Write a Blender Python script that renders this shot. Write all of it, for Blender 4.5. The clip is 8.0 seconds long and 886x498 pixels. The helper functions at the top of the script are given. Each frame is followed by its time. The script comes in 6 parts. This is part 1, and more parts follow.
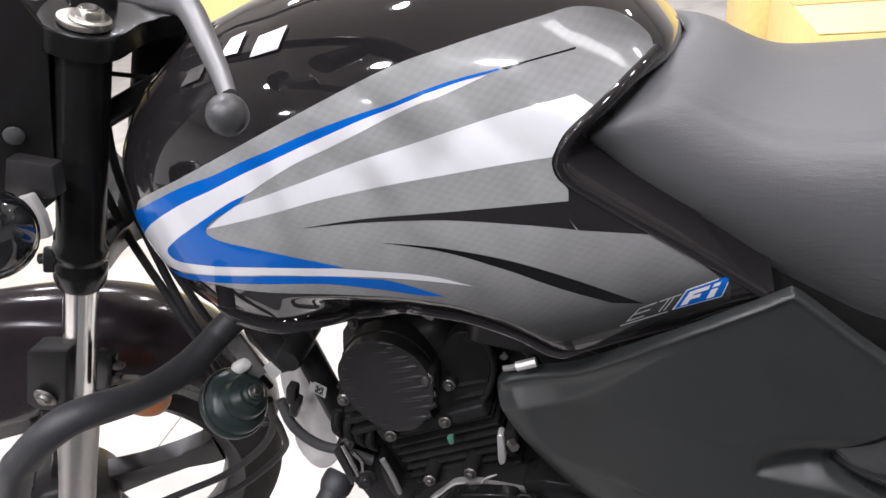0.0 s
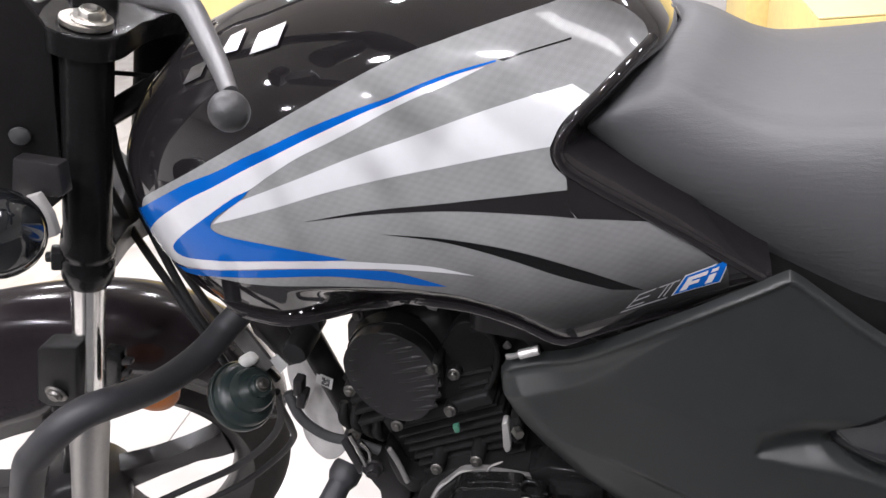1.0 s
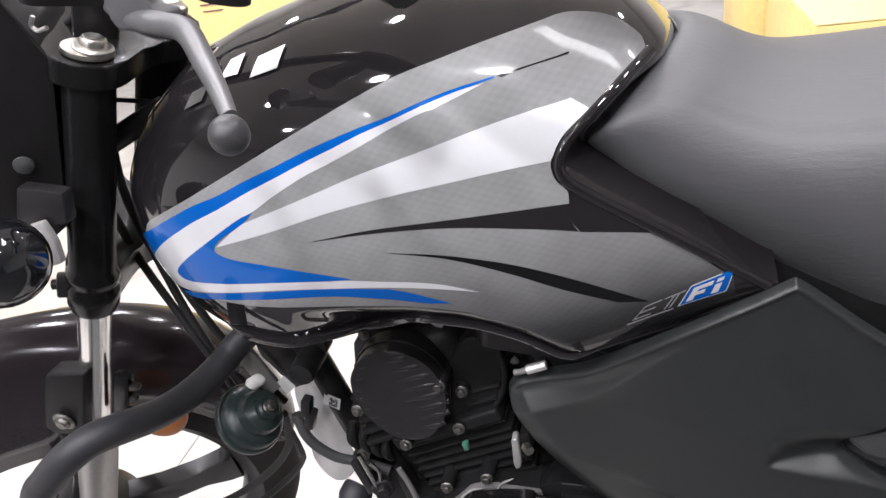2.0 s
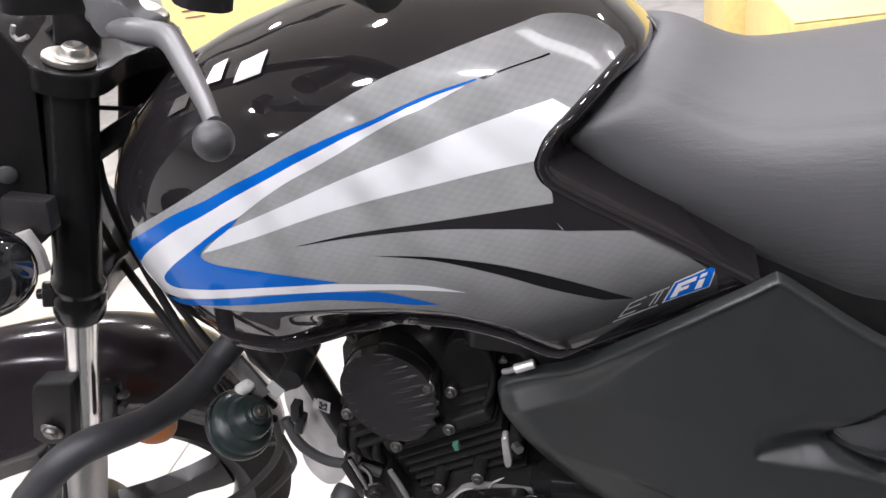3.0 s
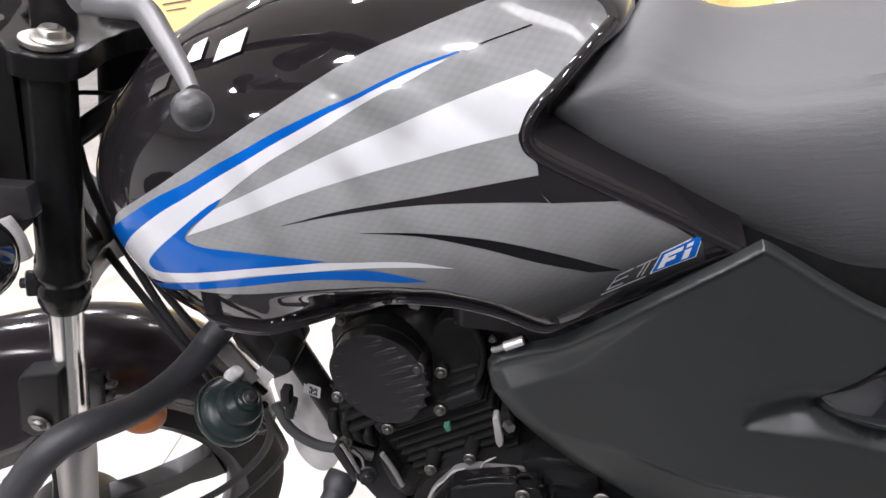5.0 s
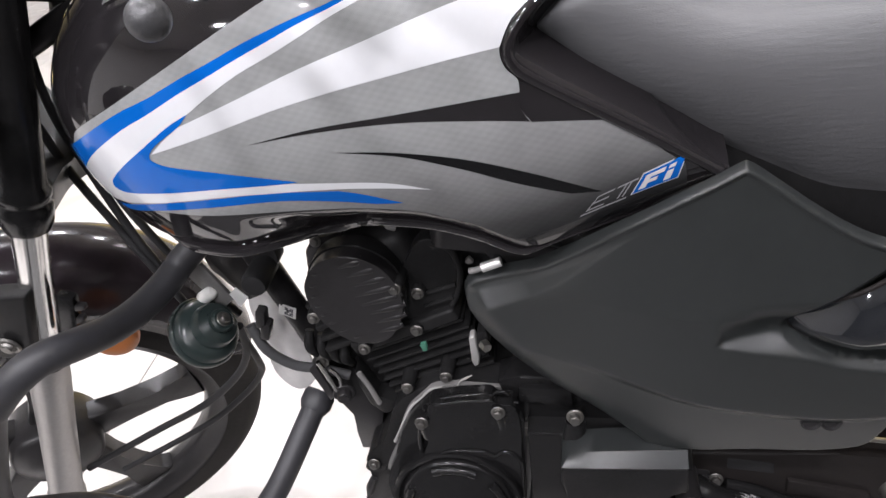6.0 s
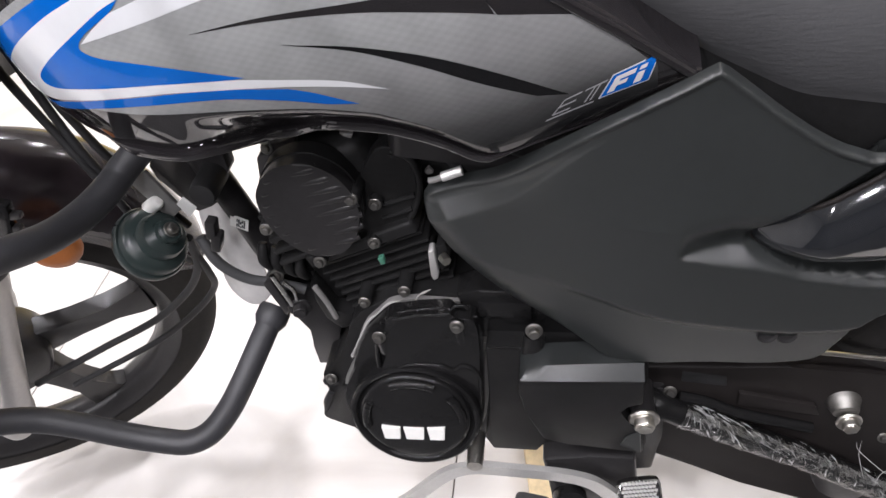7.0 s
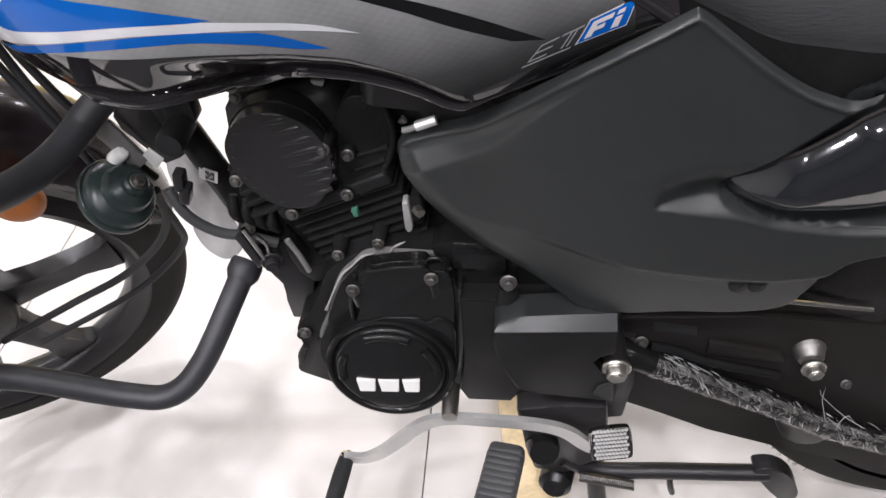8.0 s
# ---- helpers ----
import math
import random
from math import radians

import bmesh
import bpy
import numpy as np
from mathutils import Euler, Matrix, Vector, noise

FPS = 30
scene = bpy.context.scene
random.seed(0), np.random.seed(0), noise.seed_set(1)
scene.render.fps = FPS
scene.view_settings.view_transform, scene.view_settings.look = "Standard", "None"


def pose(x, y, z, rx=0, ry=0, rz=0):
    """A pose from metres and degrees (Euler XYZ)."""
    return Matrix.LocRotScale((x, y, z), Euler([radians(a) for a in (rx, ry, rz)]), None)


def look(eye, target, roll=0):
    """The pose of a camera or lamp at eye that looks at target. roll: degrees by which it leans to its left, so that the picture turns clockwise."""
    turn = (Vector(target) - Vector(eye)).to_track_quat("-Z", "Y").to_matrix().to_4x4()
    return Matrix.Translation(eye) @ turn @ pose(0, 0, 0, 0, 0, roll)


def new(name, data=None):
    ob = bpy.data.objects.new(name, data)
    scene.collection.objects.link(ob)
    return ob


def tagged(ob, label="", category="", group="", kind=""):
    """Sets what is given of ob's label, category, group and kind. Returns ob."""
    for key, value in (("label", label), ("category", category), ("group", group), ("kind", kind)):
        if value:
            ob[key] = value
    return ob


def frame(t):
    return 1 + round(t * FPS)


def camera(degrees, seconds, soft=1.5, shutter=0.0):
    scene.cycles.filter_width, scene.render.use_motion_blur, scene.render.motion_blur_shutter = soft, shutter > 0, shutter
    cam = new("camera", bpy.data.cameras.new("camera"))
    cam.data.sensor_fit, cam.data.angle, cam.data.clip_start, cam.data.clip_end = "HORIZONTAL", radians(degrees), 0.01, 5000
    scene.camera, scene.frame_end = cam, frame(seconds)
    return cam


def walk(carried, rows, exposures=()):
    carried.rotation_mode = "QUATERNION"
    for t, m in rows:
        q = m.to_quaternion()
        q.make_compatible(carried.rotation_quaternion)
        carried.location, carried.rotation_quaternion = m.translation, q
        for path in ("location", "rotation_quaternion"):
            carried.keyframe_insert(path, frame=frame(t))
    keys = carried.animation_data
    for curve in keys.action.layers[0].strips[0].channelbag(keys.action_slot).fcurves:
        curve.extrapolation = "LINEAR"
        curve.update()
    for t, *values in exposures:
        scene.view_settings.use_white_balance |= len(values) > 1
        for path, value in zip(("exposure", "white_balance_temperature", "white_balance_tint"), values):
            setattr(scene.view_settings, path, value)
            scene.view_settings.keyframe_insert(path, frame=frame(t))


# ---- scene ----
cam = camera(63.5, 8.0)
PATH = [
    (0, (0.017, -0.565, 0.993), (-0.489, 1.105, 0.015), -7.1),
    (0.5, (0.02, -0.572, 0.994), (-0.476, 1.101, 0.017), -7.2),
    (1, (0.021, -0.571, 0.995), (-0.497, 1.085, 0.001), -8.4),
    (1.5, (0.018, -0.566, 0.989), (-0.5, 1.078, -0.025), -9.1),
    (2, (0.022, -0.57, 0.995), (-0.51, 1.106, 0.042), -10.1),
    (3.5, (0.024, -0.573, 0.996), (-0.462, 1.116, 0.042), -10.9),
    (4, (0.022, -0.569, 0.994), (-0.47, 1.117, 0.039), -11.6),
    (5.3, (0.025, -0.578, 0.983), (-0.431, 1.096, -0.012), -11.4),
    (5.5, (0.024, -0.572, 0.99), (-0.422, 1.067, -0.066), -11.6),
    (6, (0.02, -0.565, 0.98), (-0.393, 0.998, -0.197), -11.1),
    (6.5, (0.019, -0.561, 0.965), (-0.336, 0.932, -0.317), -9.8),
    (7, (0.018, -0.555, 0.956), (-0.296, 0.885, -0.396), -8.9),
    (7.5, (0.017, -0.557, 0.953), (-0.26, 0.843, -0.449), -8.3),
    (8, (0.016, -0.555, 0.949), (-0.224, 0.808, -0.495), -7.5),
]
walk(cam, [(t, look(eye, target, roll)) for t, eye, target, roll in PATH], [(0, 0.02), (4, 0.05), (5.5, 0.13), (6.5, 0.18), (7.0, 0.18), (7.5, 0.12), (8, 0.07)])

from mathutils.geometry import tessellate_polygon

# ---------------------------------------------------------------- world and light
FLOOR = -0.045
world = bpy.data.worlds.new("showroom_world")
scene.world = world
world.use_nodes = True
world.node_tree.nodes["Background"].inputs[0].default_value = (0.9, 0.95, 1.0, 1)
world.node_tree.nodes["Background"].inputs[1].default_value = 0.25


def lamp(name, x, y, z, sx, sy, watts, turn=0.0, colour=(0.99, 0.968, 1.035)):
    data = bpy.data.lights.new(name, "AREA")
    data.shape, data.size, data.size_y, data.energy, data.color = "RECTANGLE", sx, sy, watts, colour
    ob = new(name, data)
    ob.matrix_world = pose(x, y, z, 0, 0, turn)
    return ob


# ---------------------------------------------------------------- materials
def nodes_of(name):
    m = bpy.data.materials.new(name)
    m.use_nodes = True
    nt = m.node_tree
    return m, nt, nt.nodes["Principled BSDF"]


def node(nt, kind, **inputs):
    n = nt.nodes.new(kind)
    for k, v in inputs.items():
        n.inputs[k.replace("_", " ")].default_value = v
    return n


def surface(name, colour, rough, metal=0.0, grain=40.0, vary=0.25, bump=0.1, bump_scale=300.0, coat=0.0, spread=0.12, specular=0.5):
    """A painted, cast or moulded surface: colour and gloss vary at two scales, with a fine relief."""
    m, nt, bsdf = nodes_of(name)
    link = nt.links.new
    where = nt.nodes.new("ShaderNodeTexCoord")
    big = node(nt, "ShaderNodeTexNoise", Scale=grain * 0.2, Detail=4.0)
    small = node(nt, "ShaderNodeTexNoise", Scale=grain * 4, Detail=5.0)
    fine = node(nt, "ShaderNodeTexNoise", Scale=bump_scale, Detail=3.0)
    for n in (big, small, fine):
        link(where.outputs["Object"], n.inputs["Vector"])
    add = nt.nodes.new("ShaderNodeMath")
    add.operation = "MULTIPLY_ADD"
    add.inputs[1].default_value = 0.4
    link(small.outputs["Fac"], add.inputs[0])
    half = nt.nodes.new("ShaderNodeMath")
    half.operation = "MULTIPLY"
    half.inputs[1].default_value = 0.6
    link(big.outputs["Fac"], half.inputs[0])
    link(half.outputs[0], add.inputs[2])
    ramp = nt.nodes.new("ShaderNodeValToRGB")
    lo, hi = 1 - vary, 1 + vary
    ramp.color_ramp.elements[0].position, ramp.color_ramp.elements[1].position = 0.3, 0.7
    ramp.color_ramp.elements[0].color = (*[min(1, c * lo) for c in colour], 1)
    ramp.color_ramp.elements[1].color = (*[min(1, c * hi) for c in colour], 1)
    link(add.outputs[0], ramp.inputs["Fac"])
    link(ramp.outputs["Color"], bsdf.inputs["Base Color"])
    gloss = nt.nodes.new("ShaderNodeMapRange")
    gloss.inputs["To Min"].default_value = max(0.02, rough - spread)
    gloss.inputs["To Max"].default_value = min(1, rough + spread)
    link(add.outputs[0], gloss.inputs["Value"])
    link(gloss.outputs[0], bsdf.inputs["Roughness"])
    bsdf.inputs["Metallic"].default_value = metal
    bsdf.inputs["Specular IOR Level"].default_value = specular
    bsdf.inputs["Coat Weight"].default_value = coat
    bsdf.inputs["Coat Roughness"].default_value = 0.03
    if bump:
        b = node(nt, "ShaderNodeBump", Strength=bump, Distance=0.001)
        link(fine.outputs["Fac"], b.inputs["Height"])
        link(b.outputs["Normal"], bsdf.inputs["Normal"])
    return m


GLOSS_BLACK = surface("gloss_black_paint", (0.014, 0.0125, 0.0135), 0.06, vary=0.2, bump=0.0, coat=1.0, spread=0.02)
GLOSS_BLACK.node_tree.nodes["Principled BSDF"].inputs["Specular IOR Level"].default_value = 0.12
SATIN_BLACK = surface("satin_black_paint", (0.019, 0.018, 0.0185), 0.32, bump=0.15, bump_scale=500, specular=0.3)
CAST_BLACK = surface("black_cast_aluminium", (0.0125, 0.0123, 0.0124), 0.42, grain=60, vary=0.4, bump=0.3, bump_scale=900, specular=0.14)
# pale colour for painted glints on the wrapping, and for its torn threads
GLINT_THREAD = surface("film_glints_and_threads", (0.55, 0.55, 0.54), 0.25, vary=0.1, bump=0.0)
ENGINE_GLOSS = surface("glossy_black_engine_paint", (0.010, 0.0098, 0.010), 0.18, grain=50, bump=0.12, bump_scale=700, spread=0.06, specular=0.24)
MATT_PLASTIC = surface("grained_black_plastic", (0.0180, 0.0200, 0.0198), 0.35, grain=30, vary=0.15, bump=0.2, bump_scale=1600, spread=0.05, specular=0.62)
RUBBER = surface("black_rubber", (0.017, 0.0168, 0.0175), 0.6, grain=50, vary=0.3, bump=0.25, bump_scale=600, specular=0.35)
GREY_RUBBER = surface("grey_peg_rubber", (0.06, 0.06, 0.062), 0.6, grain=60, vary=0.2, bump=0.3, bump_scale=600)
SATIN_STEEL = surface("brushed_bare_steel", (0.68, 0.67, 0.65), 0.4, metal=0.7, grain=120, vary=0.1, bump=0.2, bump_scale=700)
CHROME = surface("chrome", (0.75, 0.74, 0.72), 0.1, metal=1.0, vary=0.08, bump=0.0, spread=0.04)
STEEL = surface("zinc_plated_steel", (0.56, 0.54, 0.5), 0.32, metal=1.0, grain=90, vary=0.2, bump=0.1)
BOLT_ZINC = surface("dull_zinc_bolts", (0.22, 0.212, 0.20), 0.45, metal=1.0, grain=200, vary=0.3, bump=0.1)
ALLOY = surface("silver_painted_alloy", (0.36, 0.35, 0.34), 0.42, metal=0.85, grain=60, vary=0.12, bump=0.15, bump_scale=800)
HARD_CHROME = surface("hard_chrome", (0.82, 0.81, 0.79), 0.2, metal=1.0, vary=0.05, bump=0.0, spread=0.05)
GUARD_PAINT = surface("purple_black_gloss_paint", (0.021, 0.0165, 0.019), 0.15, vary=0.2, bump=0.0, spread=0.04, specular=0.5)
LEVER_DARK = surface("dark_grey_painted_ball", (0.06, 0.06, 0.062), 0.35, metal=0.3, grain=60, vary=0.12, bump=0.2, bump_scale=900)
LEVER_GREY = surface("grey_painted_lever", (0.14, 0.14, 0.143), 0.4, metal=0.35, grain=60, vary=0.12, bump=0.2, bump_scale=900)
HORN_PAINT = surface("dark_green_grey_horn_paint", (0.018, 0.027, 0.026), 0.28, grain=60, vary=0.2, bump=0.1)
ORANGE = surface("orange_reflector_plastic", (0.42, 0.135, 0.03), 0.35, grain=80, vary=0.12, bump=0.15, bump_scale=1500)
WHITE_BIT = surface("white_plastic", (0.78, 0.77, 0.74), 0.45, vary=0.06, bump=0.05)
LABEL = surface("white_paper_label", (0.72, 0.72, 0.7), 0.6, vary=0.05, bump=0.05)
INK = surface("dark_print", (0.05, 0.05, 0.06), 0.6, vary=0.1, bump=0.0)
RUBBER_COAT = surface("smooth_rubber_coating", (0.026, 0.026, 0.029), 0.5, grain=30, vary=0.25, bump=0.15, bump_scale=500)
# lighter, glossier black: part of the highlight on cover edges is in the colour
LIT_EDGE = surface("lit_edge_black", (0.022, 0.024, 0.024), 0.32, grain=30, vary=0.15, bump=0.1, bump_scale=900, specular=0.5)
CASE_PAINT = surface("dull_black_sheet_paint", (0.0135, 0.0115, 0.011), 0.5, grain=30, vary=0.25, bump=0.1, bump_scale=500, specular=0.15)
BRACKET_GREY = surface("grey_primed_sheet", (0.16, 0.155, 0.15), 0.5, vary=0.2, bump=0.1)
LUG_GREY = surface("light_grey_primed_sheet", (0.33, 0.32, 0.31), 0.5, vary=0.15, bump=0.1)
# pale grey in place of the white floor mirrored in the black mudguard
TAIL_SHEEN = surface("painted_tail_sheen", (0.62, 0.605, 0.595), 0.4, grain=30, vary=0.12, bump=0.1, bump_scale=500)
TYRE = surface("tyre_rubber", (0.022, 0.0205, 0.0195), 0.75, grain=40, vary=0.3, bump=0.3, bump_scale=500, specular=0.12)
LENS_BLACK = surface("smoked_gloss_plastic", (0.012, 0.013, 0.015), 0.07, vary=0.2, bump=0.0, coat=0.6, spread=0.02)
WALL_PAINT = surface("white_wall_paint", (0.8, 0.79, 0.77), 0.7, grain=6, vary=0.03, bump=0.1, bump_scale=120)
# dark colour for the unseen south wall, so the bike reflects less light
UNSEEN_SHADE = surface("unseen_wall_shade", (0.05, 0.05, 0.05), 0.7, grain=6, vary=0.1, bump=0.1, bump_scale=120)
CEILING_PAINT = surface("white_ceiling_board", (0.8, 0.8, 0.79), 0.8, grain=4, vary=0.03, bump=0.05, bump_scale=80)
# unseen floor on the camera's side, coloured dark to shade reflections and bounce
SHADED_TILE = surface("shaded_unseen_tile", (0.048, 0.047, 0.046), 0.45, grain=10, vary=0.2, bump=0.05)
GROUT = surface("grey_brown_grout", (0.2, 0.17, 0.15), 0.8, vary=0.2, bump=0.2)
CARTON = surface("yellow_printed_carton", (0.86, 0.68, 0.28), 0.55, grain=12, vary=0.14, bump=0.1, bump_scale=200)
CARTON_TOP = surface("pale_yellow_carton_lid", (0.86, 0.72, 0.36), 0.5, grain=10, vary=0.14, bump=0.1, bump_scale=200)
WOOD = surface("pale_yellow_wood", (0.76, 0.60, 0.36), 0.6, grain=30, vary=0.25, bump=0.2, bump_scale=200)
DECAL_BLUE = surface("blue_decal_film", (0.002, 0.105, 0.45), 0.1, vary=0.05, bump=0.0, coat=0.12, spread=0.02, specular=0.12)
DECAL_WHITE = surface("silver_white_decal_film", (0.66, 0.665, 0.68), 0.18, vary=0.03, bump=0.0, coat=0.6, spread=0.02, specular=0.25)
DECAL_BLACK = surface("black_decal_film", (0.005, 0.005, 0.0055), 0.08, vary=0.05, bump=0.0, coat=0.15, spread=0.02, specular=0.2)
DULL_CHROME = surface("smoked_chrome", (0.3, 0.295, 0.295), 0.34, metal=1.0, vary=0.3, bump=0.0, spread=0.08)
DECAL_SILVER = surface("grey_outline_print", (0.3, 0.3, 0.31), 0.2, vary=0.05, bump=0.0, coat=1.0, spread=0.02)


def carbon_decal():
    """Grey film printed with a small checked weave, fading to black at its lower rear end."""
    m, nt, bsdf = nodes_of("grey_woven_print_film")
    link = nt.links.new
    where = nt.nodes.new("ShaderNodeTexCoord")
    sep = nt.nodes.new("ShaderNodeSeparateXYZ")
    link(where.outputs["Object"], sep.inputs[0])

    def maths(op, a, b=None, c=None):
        n = nt.nodes.new("ShaderNodeMath")
        n.operation = op
        for i, v in enumerate((a, b, c)):
            if v is None:
                continue
            if isinstance(v, (int, float)):
                n.inputs[i].default_value = v
            else:
                link(v, n.inputs[i])
        return n.outputs[0]

    x, z = sep.outputs["X"], sep.outputs["Z"]
    # the woven cells
    u = maths("ADD", maths("MULTIPLY", x, 200.0), maths("MULTIPLY", z, 70.0))
    v = maths("ADD", maths("MULTIPLY", z, 330.0), maths("MULTIPLY", x, -60.0))
    cell = maths("MULTIPLY", maths("SINE", maths("MULTIPLY", u, 3.1416)), maths("SINE", maths("MULTIPLY", v, 3.1416)))
    cell = maths("MULTIPLY_ADD", cell, 0.05, 1.0)
    # cloudy blotches put into the colour for the film's soft reflections
    cloud = node(nt, "ShaderNodeTexNoise", Scale=26.0, Detail=3.0)
    link(where.outputs["Object"], cloud.inputs["Vector"])
    cell = maths("MULTIPLY", cell, maths("MULTIPLY_ADD", cloud.outputs["Fac"], 0.55, 0.73))
    dots = maths("MULTIPLY", maths("SINE", maths("MULTIPLY", x, 5200.0)), maths("SINE", maths("MULTIPLY", z, 5200.0)))
    cell = maths("MULTIPLY", cell, maths("MULTIPLY_ADD", dots, 0.12, 1.0))
    # the printed fade
    fade = maths("ADD", maths("MULTIPLY", maths("ADD", x, 0.16), 2.2), maths("MULTIPLY", maths("SUBTRACT", 0.747, z), 7.0))
    up = maths("MULTIPLY", maths("MULTIPLY", maths("ADD", x, 0.10), 5.0), maths("MAXIMUM", maths("MULTIPLY", maths("SUBTRACT", z, 0.835), 25.0), 0.0))
    fade = maths("MAXIMUM", fade, up)
    ramp = nt.nodes.new("ShaderNodeValToRGB")
    e = ramp.color_ramp.elements
    e[0].position, e[0].color = 0.02, (0.268, 0.272, 0.270, 1)
    e[1].position, e[1].color = 0.92, (0.006, 0.006, 0.007, 1)
    for at, grey in ((0.35, 0.200), (0.55, 0.128), (0.72, 0.048)):
        e.new(at).color = (grey, grey, grey, 1)
    link(fade, ramp.inputs["Fac"])
    mix = nt.nodes.new("ShaderNodeMix")
    mix.data_type, mix.blend_type = "RGBA", "MULTIPLY"
    mix.inputs["Factor"].default_value = 1
    link(ramp.outputs["Color"], mix.inputs["A"])
    comb = nt.nodes.new("ShaderNodeCombineColor")
    for i in range(3):
        link(cell, comb.inputs[i])
    link(comb.outputs[0], mix.inputs["B"])
    link(mix.outputs["Result"], bsdf.inputs["Base Color"])
    bsdf.inputs["Roughness"].default_value = 0.22
    bsdf.inputs["Specular IOR Level"].default_value = 0.12
    bsdf.inputs["Coat Weight"].default_value = 0.26
    bsdf.inputs["Coat Roughness"].default_value = 0.04
    return m


def vinyl():
    """Dark grey seat cover: leather grain, fine creases, soft sheen."""
    m, nt, bsdf = nodes_of("grained_grey_seat_vinyl")
    link = nt.links.new
    where = nt.nodes.new("ShaderNodeTexCoord")
    grain = node(nt, "ShaderNodeTexVoronoi", Scale=900.0)
    grain.feature = "DISTANCE_TO_EDGE"
    stretch = nt.nodes.new("ShaderNodeMapping")
    stretch.inputs["Scale"].default_value = (0.35, 1.0, 1.5)
    link(where.outputs["Object"], stretch.inputs["Vector"])
    link(stretch.outputs[0], grain.inputs["Vector"])
    crease = node(nt, "ShaderNodeTexNoise", Scale=260.0, Detail=4.0)
    link(stretch.outputs[0], crease.inputs["Vector"])
    cloud = node(nt, "ShaderNodeTexNoise", Scale=9.0, Detail=3.0)
    link(where.outputs["Object"], cloud.inputs["Vector"])
    ramp = nt.nodes.new("ShaderNodeValToRGB")
    ramp.color_ramp.elements[0].color = (0.088, 0.088, 0.091, 1)
    ramp.color_ramp.elements[1].color = (0.114, 0.114, 0.118, 1)
    link(cloud.outputs["Fac"], ramp.inputs["Fac"])
    link(ramp.outputs["Color"], bsdf.inputs["Base Color"])
    b = node(nt, "ShaderNodeBump", Strength=0.25, Distance=0.0006)
    link(grain.outputs["Distance"], b.inputs["Height"])
    b2 = node(nt, "ShaderNodeBump", Strength=0.4, Distance=0.001)
    link(crease.outputs["Fac"], b2.inputs["Height"])
    link(b.outputs["Normal"], b2.inputs["Normal"])
    link(b2.outputs["Normal"], bsdf.inputs["Normal"])
    bsdf.inputs["Roughness"].default_value = 0.52
    return m


def tile_glaze():
    """Polished white vitrified tile with faint cloudy veins; each tile differs slightly."""
    m, nt, bsdf = nodes_of("polished_white_tile")
    link = nt.links.new
    where = nt.nodes.new("ShaderNodeTexCoord")
    info = nt.nodes.new("ShaderNodeObjectInfo")
    shift = nt.nodes.new("ShaderNodeVectorMath")
    shift.operation = "MULTIPLY_ADD"
    comb = nt.nodes.new("ShaderNodeCombineXYZ")
    for i in range(3):
        link(info.outputs["Random"], comb.inputs[i])
    link(comb.outputs[0], shift.inputs[0])
    shift.inputs[1].default_value = (37, 53, 71)
    link(where.outputs["Object"], shift.inputs[2])
    vein = node(nt, "ShaderNodeTexNoise", Scale=3.2, Detail=6.0, Distortion=1.2)
    link(shift.outputs[0], vein.inputs["Vector"])
    smear = node(nt, "ShaderNodeTexNoise", Scale=9.0, Detail=5.0)
    link(shift.outputs[0], smear.inputs["Vector"])
    ramp = nt.nodes.new("ShaderNodeValToRGB")
    e = ramp.color_ramp.elements
    e[0].position, e[0].color = 0.35, (0.49, 0.462, 0.436, 1)
    e[1].position, e[1].color = 0.6, (0.60, 0.577, 0.555, 1)
    link(vein.outputs["Fac"], ramp.inputs["Fac"])
    link(ramp.outputs["Color"], bsdf.inputs["Base Color"])
    rr = nt.nodes.new("ShaderNodeMapRange")
    rr.inputs["To Min"].default_value, rr.inputs["To Max"].default_value = 0.12, 0.34
    link(smear.outputs["Fac"], rr.inputs["Value"])
    link(rr.outputs[0], bsdf.inputs["Roughness"])
    return m


def glow(name, colour, strength):
    m, nt, bsdf = nodes_of(name)
    bsdf.inputs["Base Color"].default_value = (0.8, 0.8, 0.8, 1)
    bsdf.inputs["Emission Color"].default_value = (*colour, 1)
    bsdf.inputs["Emission Strength"].default_value = strength
    return m


